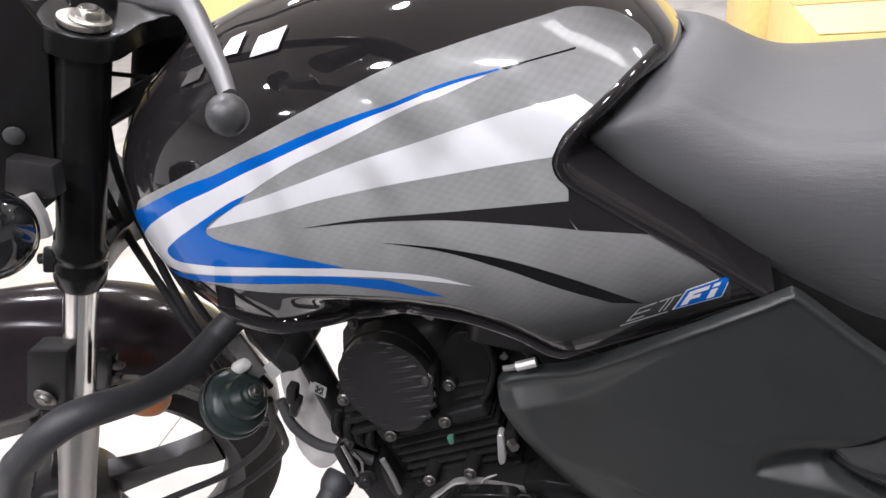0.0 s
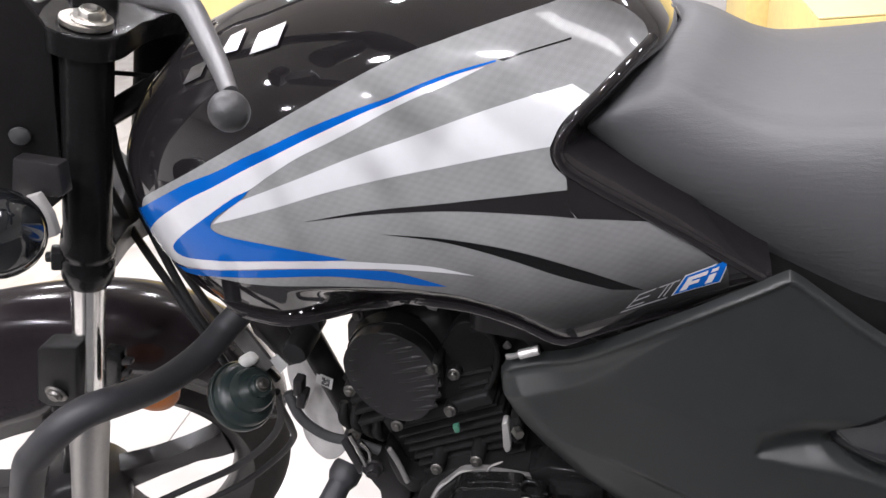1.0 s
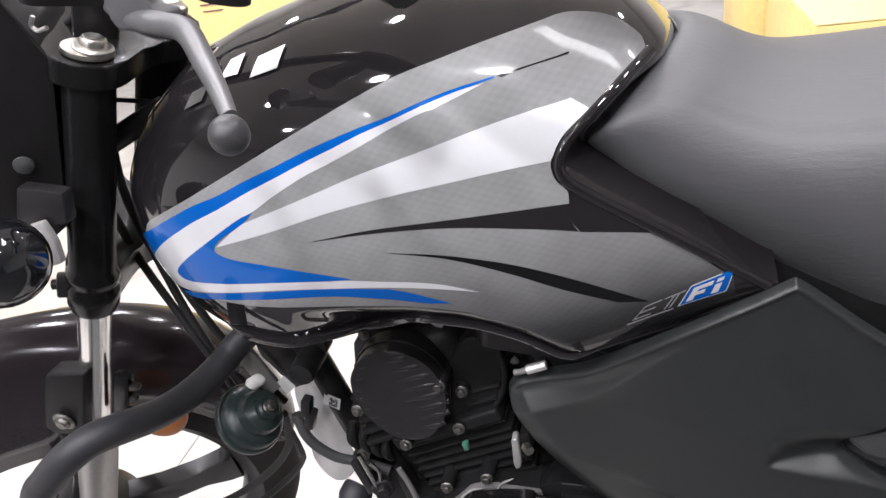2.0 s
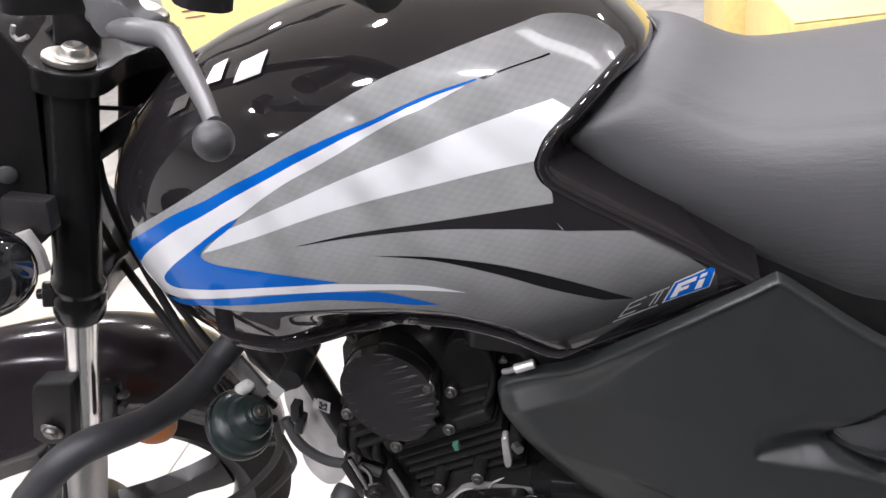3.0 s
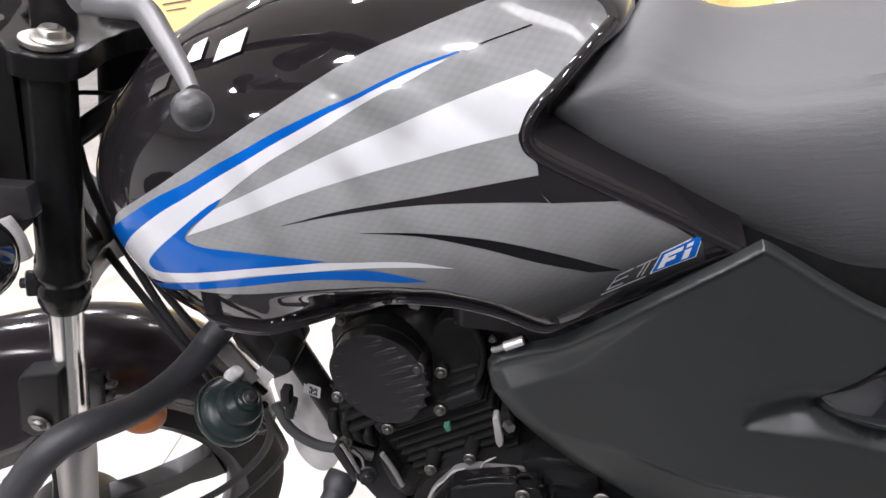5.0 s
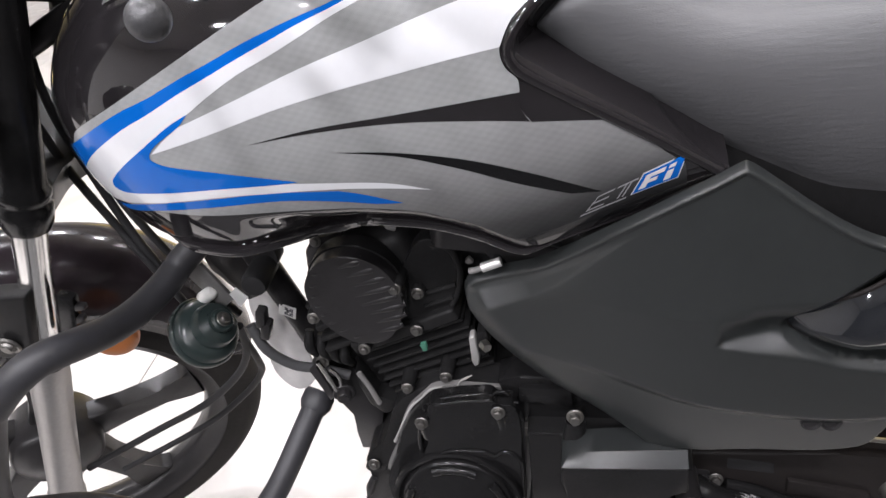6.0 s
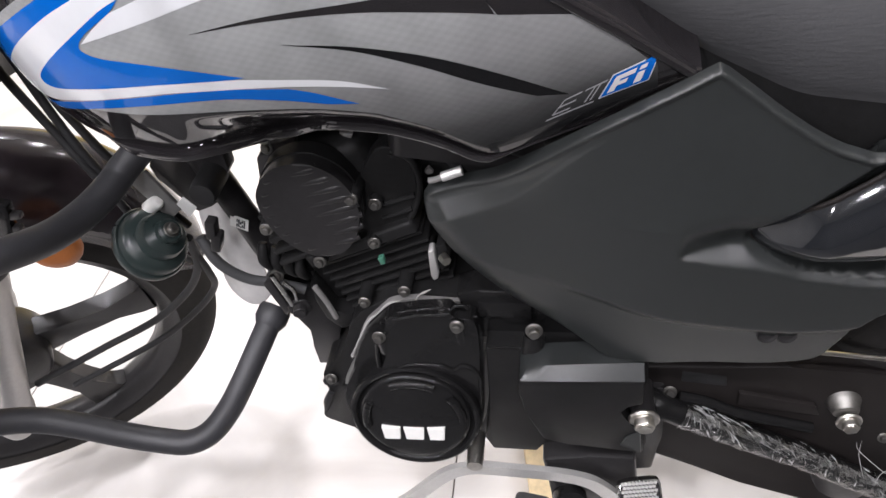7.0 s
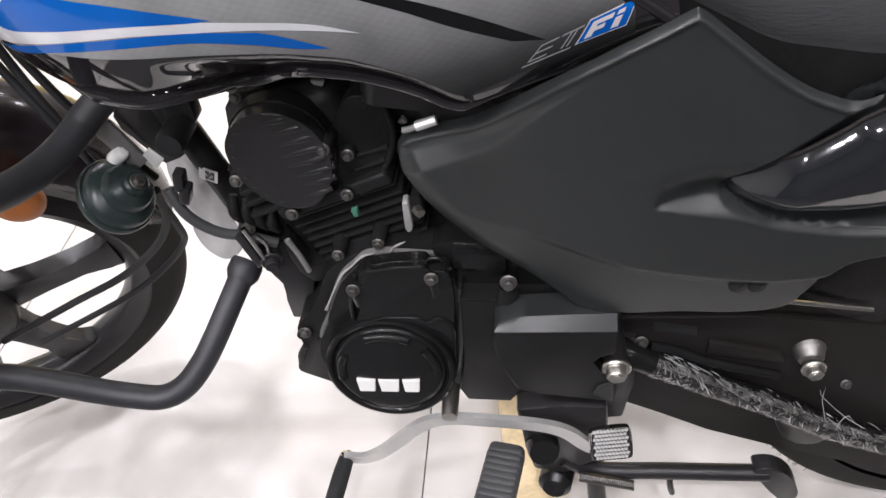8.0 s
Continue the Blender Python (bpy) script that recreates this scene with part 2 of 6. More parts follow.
def clear_film():
    """Crinkled clear wrapping: see-through, with streaks of sharp gloss along its folds."""
    m, nt, bsdf = nodes_of("crinkled_clear_film")
    link = nt.links.new
    where = nt.nodes.new("ShaderNodeTexCoord")
    stretch = nt.nodes.new("ShaderNodeMapping")
    stretch.inputs["Rotation"].default_value = (0.0, -0.75, 0.25)
    stretch.inputs["Scale"].default_value = (0.5, 1.0, 1.7)
    link(where.outputs["Object"], stretch.inputs["Vector"])
    n = node(nt, "ShaderNodeTexNoise", Scale=150.0, Detail=5.0, Distortion=1.2)
    link(stretch.outputs[0], n.inputs["Vector"])
    b = node(nt, "ShaderNodeBump", Strength=1.0, Distance=0.0022)
    link(n.outputs["Fac"], b.inputs["Height"])
    gloss = node(nt, "ShaderNodeBsdfGlossy", Roughness=0.12)
    gloss.inputs["Color"].default_value = (0.95, 0.95, 0.95, 1)
    link(b.outputs["Normal"], gloss.inputs["Normal"])
    clear = nt.nodes.new("ShaderNodeBsdfTransparent")
    ramp = nt.nodes.new("ShaderNodeMapRange")
    ramp.inputs["From Min"].default_value, ramp.inputs["From Max"].default_value = 0.56, 0.72
    ramp.inputs["To Min"].default_value, ramp.inputs["To Max"].default_value = 0.02, 0.8
    link(n.outputs["Fac"], ramp.inputs["Value"])
    mix = nt.nodes.new("ShaderNodeMixShader")
    link(ramp.outputs[0], mix.inputs[0])
    link(clear.outputs[0], mix.inputs[1])
    link(gloss.outputs[0], mix.inputs[2])
    sheen = node(nt, "ShaderNodeBsdfGlossy", Roughness=0.14)
    soft_fold = node(nt, "ShaderNodeBump", Strength=1.0, Distance=0.00012)
    link(n.outputs["Fac"], soft_fold.inputs["Height"])
    link(soft_fold.outputs["Normal"], sheen.inputs["Normal"])
    both = nt.nodes.new("ShaderNodeMixShader")
    both.inputs[0].default_value = 0.2
    link(mix.outputs[0], both.inputs[1])
    link(sheen.outputs[0], both.inputs[2])
    link(both.outputs[0], nt.nodes["Material Output"].inputs["Surface"])
    return m


CARBON = carbon_decal()
VINYL = vinyl()
TILE = tile_glaze()
LIGHT_PANEL = glow("lit_diffuser", (1.0, 0.97, 0.93), 9.0)
FILM = clear_film()


# ---------------------------------------------------------------- mesh helpers
def part(name, bm, material, parent=None, label="", smooth=True):
    """Links a bmesh as ONE mesh object under a thing or a part."""
    bmesh.ops.recalc_face_normals(bm, faces=bm.faces[:])
    me = bpy.data.meshes.new(name)
    bm.to_mesh(me)
    bm.free()
    me.materials.append(material)
    if smooth:
        me.shade_smooth()
        me.set_sharp_from_angle(angle=radians(38))
    ob = new(name, me)
    if parent and parent.parent and parent.parent.parent:
        parent = parent.parent
    ob.parent = parent
    if label:
        ob["label"] = label
    return ob


def empty(name, at=(0, 0, 0)):
    ob = new(name)
    ob.empty_display_size = 0.05
    ob.location = at
    return ob


def spline(points, n, closed=False):
    """Catmull-Rom through the points, n steps a span."""
    p = [np.array(q, float) for q in points]
    m = len(p)
    out = []
    for i in range(m if closed else m - 1):
        if closed:
            a, b, c, d = p[i - 1], p[i], p[(i + 1) % m], p[(i + 2) % m]
        else:
            b, c = p[i], p[i + 1]
            a = p[i - 1] if i else 2 * b - c
            d = p[i + 2] if i + 2 < m else 2 * c - b
        for k in range(n):
            t = k / n
            out.append(0.5 * (2 * b + (c - a) * t + (2 * a - 5 * b + 4 * c - d) * t * t + (3 * b - a - 3 * c + d) * t ** 3))
    if not closed:
        out.append(p[-1])
    return out


def tube(points, radius, seg=14, n=6, caps=True, bm=None, flat=1.0):
    """A round bar through the points. radius: one number, or one for each point."""
    bm = bm or bmesh.new()
    if isinstance(radius, (int, float)):
        radius = [radius] * len(points)
    path = spline([(*q, r) for q, r in zip(points, radius)], n)
    rings, side = [], None
    for i, q in enumerate(path):
        a, b = path[max(0, i - 1)], path[min(len(path) - 1, i + 1)]
        t = Vector(b[:3] - a[:3]).normalized()
        if side is None:
            side = t.orthogonal().normalized()
        side = (side - t * side.dot(t)).normalized()
        up = t.cross(side)
        rings.append([bm.verts.new(Vector(q[:3]) + (side * math.cos(w) + up * math.sin(w) * flat) * q[3]) for w in (2 * math.pi * k / seg for k in range(seg))])
    for r0, r1 in zip(rings, rings[1:]):
        for k in range(seg):
            bm.faces.new((r0[k], r0[(k + 1) % seg], r1[(k + 1) % seg], r1[k]))
    if caps:
        bm.faces.new(rings[0][::-1])
        bm.faces.new(rings[-1])
    return bm


def axes(at, along, toward=(0, 0, 1)):
    """A frame whose z runs along, at the given place."""
    z = Vector(along).normalized()
    x = Vector(toward).cross(z)
    x = x.normalized() if x.length > 1e-4 else z.orthogonal().normalized()
    y = z.cross(x)
    m = Matrix((x, y, z)).transposed().to_4x4()
    m.translation = Vector(at)
    return m


def lathe(profile, m, seg=32, bm=None, arc=None):
    """Turns (radius, height) pairs about the z of the frame m."""
    bm = bm or bmesh.new()
    rings = []
    for r, h in profile:
        if r < 1e-6:
            rings.append([bm.verts.new(m @ Vector((0, 0, h)))])
        else:
            rings.append([bm.verts.new(m @ Vector((r * math.cos(a), r * math.sin(a), h))) for a in (2 * math.pi * k / seg for k in range(seg))])
    for a, b in zip(rings, rings[1:]):
        for k in range(seg):
            j = (k + 1) % seg
            if len(a) == 1 and len(b) == 1:
                continue
            if len(a) == 1:
                bm.faces.new((a[0], b[j], b[k]))
            elif len(b) == 1:
                bm.faces.new((a[k], a[j], b[0]))
            else:
                bm.faces.new((a[k], a[j], b[j], b[k]))
    return bm


def prism(outline, h0, h1, m, bevel=0.003, seg=2, bm=None):
    """An outline in the frame m, raised from h0 to h1, with rounded upper edges."""
    bm = bm or bmesh.new()
    low = [bm.verts.new(m @ Vector((x, y, h0))) for x, y in outline]
    top = [bm.verts.new(m @ Vector((x, y, h1))) for x, y in outline]
    n = len(outline)
    faces = [bm.faces.new(low[::-1]), bm.faces.new(top)]
    for k in range(n):
        faces.append(bm.faces.new((low[k], low[(k + 1) % n], top[(k + 1) % n], top[k])))
    if bevel:
        rim = [e for e in faces[1].edges] + [e for f in faces[2:] for e in f.edges if (e.verts[0] in low) != (e.verts[1] in low)]
        bmesh.ops.bevel(bm, geom=list(set(rim)), offset=bevel, segments=seg, affect="EDGES", profile=0.5, clamp_overlap=True)
    return bm


SIDE = Matrix(((1, 0, 0, 0), (0, 0, -1, 0), (0, 1, 0, 0), (0, 0, 0, 1)))  # (x, z, out to the bike's left)


def side_prism(outline, y0, y1, bevel=0.003, seg=2, bm=None):
    """An outline in x and z, from y0 out to y1 on the bike's left side."""
    return prism(outline, -y0, -y1, SIDE, bevel, seg, bm)


def block(sx, sy, sz, m, bevel=0.003, seg=2, bm=None):
    return prism([(-sx / 2, -sy / 2), (sx / 2, -sy / 2), (sx / 2, sy / 2), (-sx / 2, sy / 2)], -sz / 2, sz / 2, m, bevel, seg, bm)


def bolt(parent, at, along=(0, -1, 0), r=0.0065, h=0.006, name="bolt", washer=True, material=None):
    """A hexagon bolt head, with its flange or washer and a dished top."""
    bm = bmesh.new()
    m = axes(at, along)
    if washer:
        lathe([(0, 0), (r * 1.45, 0), (r * 1.45, r * 0.14), (r * 1.3, r * 0.3), (r * 0.9, r * 0.3)], m, 20, bm)
    prism([(r * math.cos(a), r * math.sin(a)) for a in (math.pi / 3 * k + 0.3 for k in range(6))], 0.0, h, m, r * 0.12, 1, bm)
    lathe([(r * 0.62, h - r * 0.05), (r * 0.62, h + r * 0.12), (r * 0.45, h + r * 0.12), (0, h - r * 0.02)], m, 14, bm)
    return part(name, bm, material or BOLT_ZINC, parent)


def inside(px, py, poly):
    hit, n = False, len(poly)
    for i in range(n):
        (x0, y0), (x1, y1) = poly[i - 1][:2], poly[i][:2]
        if (y0 > py) != (y1 > py) and px < (x1 - x0) * (py - y0) / (y1 - y0) + x0:
            hit = not hit
    return hit


def clip(poly, axis, limit, keep_less):
    out = []
    for i in range(len(poly)):
        a, b = poly[i - 1], poly[i]
        ia, ib = (a[axis] <= limit) == keep_less, (b[axis] <= limit) == keep_less
        if ia != ib:
            t = (limit - a[axis]) / (b[axis] - a[axis])
            out.append((a[0] + t * (b[0] - a[0]), a[1] + t * (b[1] - a[1])))
        if ib:
            out.append(b)
    return out


def sheet(outline, lift, cell=0.006):
    """Fills an outline in x and z with small faces laid on the surface y = lift(x, z)."""
    bm = bmesh.new()
    poly = [(float(p[0]), float(p[1])) for p in outline]
    x0, x1 = min(p[0] for p in poly), max(p[0] for p in poly)
    z0, z1 = min(p[1] for p in poly), max(p[1] for p in poly)
    made = {}

    def vert(p):
        key = (round(p[0], 6), round(p[1], 6))
        if key not in made:
            made[key] = bm.verts.new((p[0], lift(p[0], p[1]), p[1]))
        return made[key]

    nx, nz = max(1, math.ceil((x1 - x0) / cell)), max(1, math.ceil((z1 - z0) / cell))
    dx, dz = (x1 - x0) / nx, (z1 - z0) / nz
    for tri in tessellate_polygon([[Vector((p[0], p[1], 0)) for p in poly]]):
        corner = [poly[k] for k in tri]
        tx, tz = [p[0] for p in corner], [p[1] for p in corner]
        for i in range(max(0, int((min(tx) - x0) / dx)), min(nx, int((max(tx) - x0) / dx) + 1)):
            strip = clip(clip(corner, 0, x0 + i * dx, False), 0, x0 + (i + 1) * dx, True)
            if len(strip) < 3:
                continue
            for k in range(max(0, int((min(tz) - z0) / dz)), min(nz, int((max(tz) - z0) / dz) + 1)):
                piece = clip(clip(strip, 1, z0 + k * dz, False), 1, z0 + (k + 1) * dz, True)
                vs = []
                for p in piece:
                    v = vert(p)
                    if v not in vs:
                        vs.append(v)
                if len(vs) >= 3:
                    try:
                        bm.faces.new(vs)
                    except ValueError:
                        pass
    return bm


def smooth_step(a, b, t):
    t = min(1, max(0, (t - a) / (b - a)))
    return t * t * (3 - 2 * t)


def edge_distance(px, pz, poly):
    best = 9.0
    for i in range(len(poly)):
        ax, az = poly[i - 1][0], poly[i - 1][1]
        bx, bz = poly[i][0] - ax, poly[i][1] - az
        t = max(0, min(1, ((px - ax) * bx + (pz - az) * bz) / (bx * bx + bz * bz + 1e-12)))
        best = min(best, math.hypot(px - ax - t * bx, pz - az - t * bz))
    return best


def ease(a, b, t):
    """smooth_step for whole arrays."""
    t = np.clip((t - a) / (b - a), 0, 1)
    return t * t * (3 - 2 * t)


def edge_gap(x, z, poly):
    """Distance from the outline, for whole arrays of points; negative outside it."""
    best = np.full(np.shape(x), 9.0)
    within = np.zeros(np.shape(x), bool)
    for i in range(len(poly)):
        ax, az = poly[i - 1][0], poly[i - 1][1]
        bx, bz = poly[i][0] - ax, poly[i][1] - az
        t = np.clip(((x - ax) * bx + (z - az) * bz) / (bx * bx + bz * bz + 1e-12), 0, 1)
        best = np.minimum(best, np.hypot(x - ax - t * bx, z - az - t * bz))
        cross = (az > z) != (az + bz > z)
        within ^= cross & (x < ax + bx * (z - az) / (bz if bz else 1e-12))
    return np.where(within, best, -best)


def moulding(name, outline, lift, cell, material, parent, label="", out=True):
    """A moulded skin y = lift(x, z) inside an outline, with the true normals of that surface."""
    bm = sheet(outline, lambda x, z: 0.0, cell)
    bmesh.ops.dissolve_degenerate(bm, dist=0.00002, edges=bm.edges[:])
    bmesh.ops.triangulate(bm, faces=[f for f in bm.faces if len(f.verts) > 4])
    bm.normal_update()
    bmesh.ops.reverse_faces(bm, faces=[f for f in bm.faces if (f.normal.y > 0) == out])
    me = bpy.data.meshes.new(name)
    bm.to_mesh(me)
    bm.free()
    co = np.zeros(len(me.vertices) * 3)
    me.vertices.foreach_get("co", co)
    co = co.reshape(-1, 3)
    x, z, h = co[:, 0], co[:, 2], 0.0012
    co[:, 1] = lift(x, z)
    me.vertices.foreach_set("co", co.ravel())
    gx = (lift(x + h, z) - lift(x - h, z)) / (2 * h)
    gz = (lift(x, z + h) - lift(x, z - h)) / (2 * h)
    n = np.stack([gx, -np.ones_like(gx), gz], 1) * (1 if out else -1)
    n /= np.linalg.norm(n, axis=1)[:, None]
    me.update()
    me.materials.append(material)
    me.shade_smooth()
    me.normals_split_custom_set_from_vertices([tuple(v) for v in n])
    ob = new(name, me)
    ob.parent = parent
    if label:
        ob["label"] = label
    return ob


def strap_outline(points, half):
    """The outline of a flat strap along a line in x and z."""
    line = spline(points, 5)
    left, right = [], []
    for i, q in enumerate(line):
        t = line[min(i + 1, len(line) - 1)] - line[max(0, i - 1)]
        t /= np.hypot(*t)
        left.append((float(q[0] - t[1] * half), float(q[1] + t[0] * half)))
        right.append((float(q[0] + t[1] * half), float(q[1] - t[0] * half)))
    return right + left[::-1]


# ---------------------------------------------------------------- the showroom
T = 0.80
floor = empty("floor", (0, 0, FLOOR))
tagged(floor, "polished white floor tiles, darkened out of view to shade reflections", "floor", kind="structure")
part("floor_bed", block(11.2, 11.2, 0.1, pose(-0.14 + 0.4, -0.3, -0.0575), 0), GROUT, floor, smooth=False)

wall_specs = (("wall_north", 11.4, 0.15, -0.2, 5.3), ("wall_south", 11.4, 0.15, -0.2, -5.4), ("wall_west", 0.15, 10.7, -5.4, -0.05), ("wall_east", 0.15, 10.7, 5.6, -0.05))
for name, sx, sy, x, y in wall_specs:
    tagged(part(name, block(sx, sy, 3.0, pose(x, y, FLOOR + 1.5), 0), UNSEEN_SHADE if name == "wall_south" else WALL_PAINT, None, smooth=False), "unseen showroom wall, made dark to shade reflections" if name == "wall_south" else "plain white painted showroom wall", "wall", kind="structure")
tagged(part("ceiling", block(11.4, 11.2, 0.12, pose(0, -0.05, FLOOR + 3.06), 0), CEILING_PAINT, None, smooth=False), "white board ceiling with recessed lights", "ceiling", kind="structure")


def downlight(x, y, watts):
    light = empty("downlight", (x, y, FLOOR + 2.985))
    tagged(light, "lit round white LED downlight in the ceiling", "downlight", "ceiling lights")
    ring = Matrix.Translation((0, 0, 0))
    part("trim_ring", lathe([(0.105, 0.012), (0.125, 0.006), (0.125, -0.002), (0.105, -0.006), (0.10, 0.004)], ring, 32), WALL_PAINT, light)
    part("diffuser", lathe([(0, 0.004), (0.104, 0.004), (0.104, 0.012), (0, 0.012)], ring, 32), LIGHT_PANEL, light)
    ob = lamp("downlight_lamp", x, y, FLOOR + 2.97, 0.2, 0.2, watts)
    ob.data.shape = "DISK"


for x in (-2.35, -0.97, 0.22, 1.5):
    share = 0.68 if x == 1.5 else 1.38
    downlight(x, -1.40, 22 * share)
    downlight(x - 0.5, -3.4, 35 * share)
    if x != 0.22:
        downlight(x + 0.1, 0.6, 25 * share)
    downlight(x, 2.6, 17.5 * share)
strip = empty("strip_light", (0.85, -0.12, FLOOR + 2.97))
strip.rotation_euler[2] = radians(-39)
tagged(strip, "lit white oblong LED panel light on the ceiling", "panel light", "ceiling lights")
part("housing", block(0.82, 0.36, 0.03, pose(0, 0, 0.01), 0.006, 2), WALL_PAINT, strip)
part("diffuser", block(0.78, 0.32, 0.012, pose(0, 0, -0.006), 0.003, 1), LIGHT_PANEL, strip)
lamp("strip_lamp", 0.85, -0.12, FLOOR + 2.95, 0.76, 0.30, 14, -39)


def carton(x0, x1, y0, y1, z0, z1, label, logo=False, flap=True):
    box = empty("carton", ((x0 + x1) / 2, (y0 + y1) / 2, z0))
    tagged(box, label, "carton", "stacked cartons")
    sx, sy, h = x1 - x0, y1 - y0, z1 - z0
    part("body", block(sx, sy, h - 0.004, pose(0, 0, h / 2), 0.004, 2), CARTON, box)
    for s in (-1, 1):
        part("flap", block(sx - 0.004, sy / 2 - 0.004, 0.004, pose(0, s * sy / 4, h + 0.0005, s * 0.6, 0, 0), 0.0015, 1), CARTON_TOP, box)
    part("tape", block(sx + 0.002, 0.06, 0.001, pose(0, 0, h + 0.0032), 0), surface("clear_brown_tape", (0.6, 0.45, 0.22), 0.2, vary=0.1, bump=0.0), box)
    if logo:
        mark = tube([(0.024 * math.cos(a) - sx * 0.36, -sy / 2 - 0.001, h - 0.10 + 0.024 * math.sin(a)) for a in (1.2 + 0.5 * k for k in range(8))], 0.0025, 8, 4)
        for k in range(4):
            block(0.013, 0.003, 0.022, pose(-sx * 0.385 + 0.022 + 0.02 * k, -sy / 2 - 0.001, h - 0.105), 0, bm=mark)
        block(0.10, 0.003, 0.004, pose(-sx * 0.385 + 0.04, -sy / 2 - 0.001, h - 0.16), 0, bm=mark)
        block(0.07, 0.003, 0.003, pose(-sx * 0.385 + 0.03, -sy / 2 - 0.001, h - 0.18), 0, bm=mark)
        part("printed_mark", mark, surface("purple_print", (0.16, 0.06, 0.12), 0.6, vary=0.1, bump=0.0), box)
    return box


carton(0.41, 1.36, 1.20, 1.85, FLOOR, 0.535, "yellow carton with a pale taped lid and a torn corner")
carton(0.36, 1.44, 1.95, 2.5, FLOOR, 0.95, "taller yellow carton standing behind the lower one")
carton(-1.365, -0.75, 1.55, 2.0, FLOOR, 0.86, "yellow printed carton with a dark ring mark", logo=True)
carton(-3.25, -2.58, 1.7, 2.2, FLOOR, 0.62, "yellow carton near the front of the motorcycle")

# a pale wooden batten under the engine
batten = tagged(part("wooden_batten", block(0.085, 0.42, 0.05, pose(0.0, 0.1, FLOOR + 0.0255, 0, 0, 8), 0.004, 2), WOOD), "pale yellow wooden batten lying under the engine", "wood block")

# ---------------------------------------------------------------- the motorcycle
bike = empty("motorcycle")
tagged(bike, "black commuter motorcycle with blue and white tank stripes on its stand", "motorcycle")

# ---- fuel tank
BEAD = ((.031, 0.864), (.015, 0.855), (-0.003, 0.841), (-0.020, 0.827), (-0.027, 0.813), (-0.024, 0.802), (-0.009, 0.790), (.028, 0.766), (.063, 0.743), (.104, 0.712), (.145, 0.705))
DENT = BEAD + ((.20, .70), (.20, .96), (.06, .96), (.035, .89))
ZT = ((-.425, .775), (-.408, .815), (-.37, .857), (-.33, .885), (-.28, .903), (-.22, .917), (-.12, .926), (-.04, .916), (.02, .890), (.05, .862), (.075, .825), (.15, .78))
ZB = ((-.425, .752), (-.395, .708), (-.36, .682), (-.32, .666), (-.26, .660), (-.20, .676), (-.15, .684), (-.105, .677), (-.064, .662), (-.03, .645), (.06, .678), (.15, .712))


def soft(table, x):
    xs = [p[0] for p in table]; ys = [p[1] for p in table]
    return sum(np.interp(x + d, xs, ys) for d in (-.012, -.006, 0, .006, .012)) / 5


def tank_levels(x):
    if x < -.2:
        w = .158 * max(1e-4, 1 - ((-.2 - x) / .225) ** 2.5) ** (1 / 2.5)
    else:
        s = min(1, (x + .2) / .3); w = .158 - .016 * s * s * (3 - 2 * s)
    zt, zb = soft(ZT, x), soft(ZB, x)
    return w, zt, zb, zb + .40 * (zt - zb)
BEAD_LINE = [(float(p[0]), float(p[1])) for p in spline(BEAD, 4)]


def tank_dent(x, z):
    """The strip behind the edge bead lies lower, where the seat overlaps the tank."""
    if x < -.05 or not inside(x, z, DENT):
        return 0
    d = min(edge_distance(x, z, BEAD_LINE[k:k + 2]) for k in range(len(BEAD_LINE) - 1))
    return .060 * smooth_step(0, .022, d) * (1 - smooth_step(.845, .868, z))


# the lower crease of the tank, below which it turns under towards its welded flange
CREASE = ((-.425, .745), (-.385, .712), (-.333, .7075), (-.277, .7050), (-.204, .7045), (-.149, .7005), (-.109, .6935), (-.094, .6885), (-.066, .676), (-.044, .661), (-.03, .648), (.15, .60))


def tank_tuck(x, z):
    slope = .04 + .84 * smooth_step(-.262, -.185, x)
    d = max(0, soft(CREASE, x) - z)
    return slope * d * d / (d + .003)


def tank_foot(x):
    """Height of the tank's lower rim."""
    zb = soft(ZB, x) + .006 * smooth_step(-.02, -.06, x)
    slope = .04 + .84 * smooth_step(-.262, -.185, x)
    return zb - max(0, soft(CREASE, x) - zb) * .72 * slope / (1 - .72 * slope)


def tank_y(x, z):
    return tank_skin(x, z) + tank_dent(x, z) + tank_tuck(x, z)


def tank_skin(x, z):
    w, zt, zb, zw = tank_levels(x)
    if z > zw:
        return -w * max(0, 1 - min(1, (z - zw) / (zt - zw)) ** 2.5) ** (1 / 2.5)
    return -w * (1 - .14 * min(1.2, max(0, (zw - z) / (zw - zb))) ** 2.2)


def tank_body():
    bm = bmesh.new()
    xs = [-0.4245 + 0.5345 * (k / 230) ** 1.12 for k in range(231)]
    n_low, n_up = 40, 60
    loops = []
    for x in xs:
        w, zt, zb, zw = tank_levels(x)
        foot = tank_foot(x)
        half = []
        for k in range(n_low):
            z = foot + (zw - foot) * k / n_low
            half.append((tank_y(x, z), z))
        for k in range(n_up + 1):
            a = math.pi / 2 * k / n_up
            z = zw + (zt - zw) * math.sin(a) ** (2 / 2.5)
            half.append((-w * max(0, math.cos(a)) ** (2 / 2.5) + tank_dent(x, z), z))
        loops.append([bm.verts.new((x, y, z)) for y, z in half] + [bm.verts.new((x, -y, z)) for y, z in reversed(half[:-1])])
    for a, b in zip(loops, loops[1:]):
        for k in range(len(a) - 1):
            bm.faces.new((a[k], a[k + 1], b[k + 1], b[k]))
        bm.faces.new((a[-1], a[0], b[0], b[-1]))
    bm.faces.new(loops[0])
    bm.faces.new(loops[-1])
    return bm


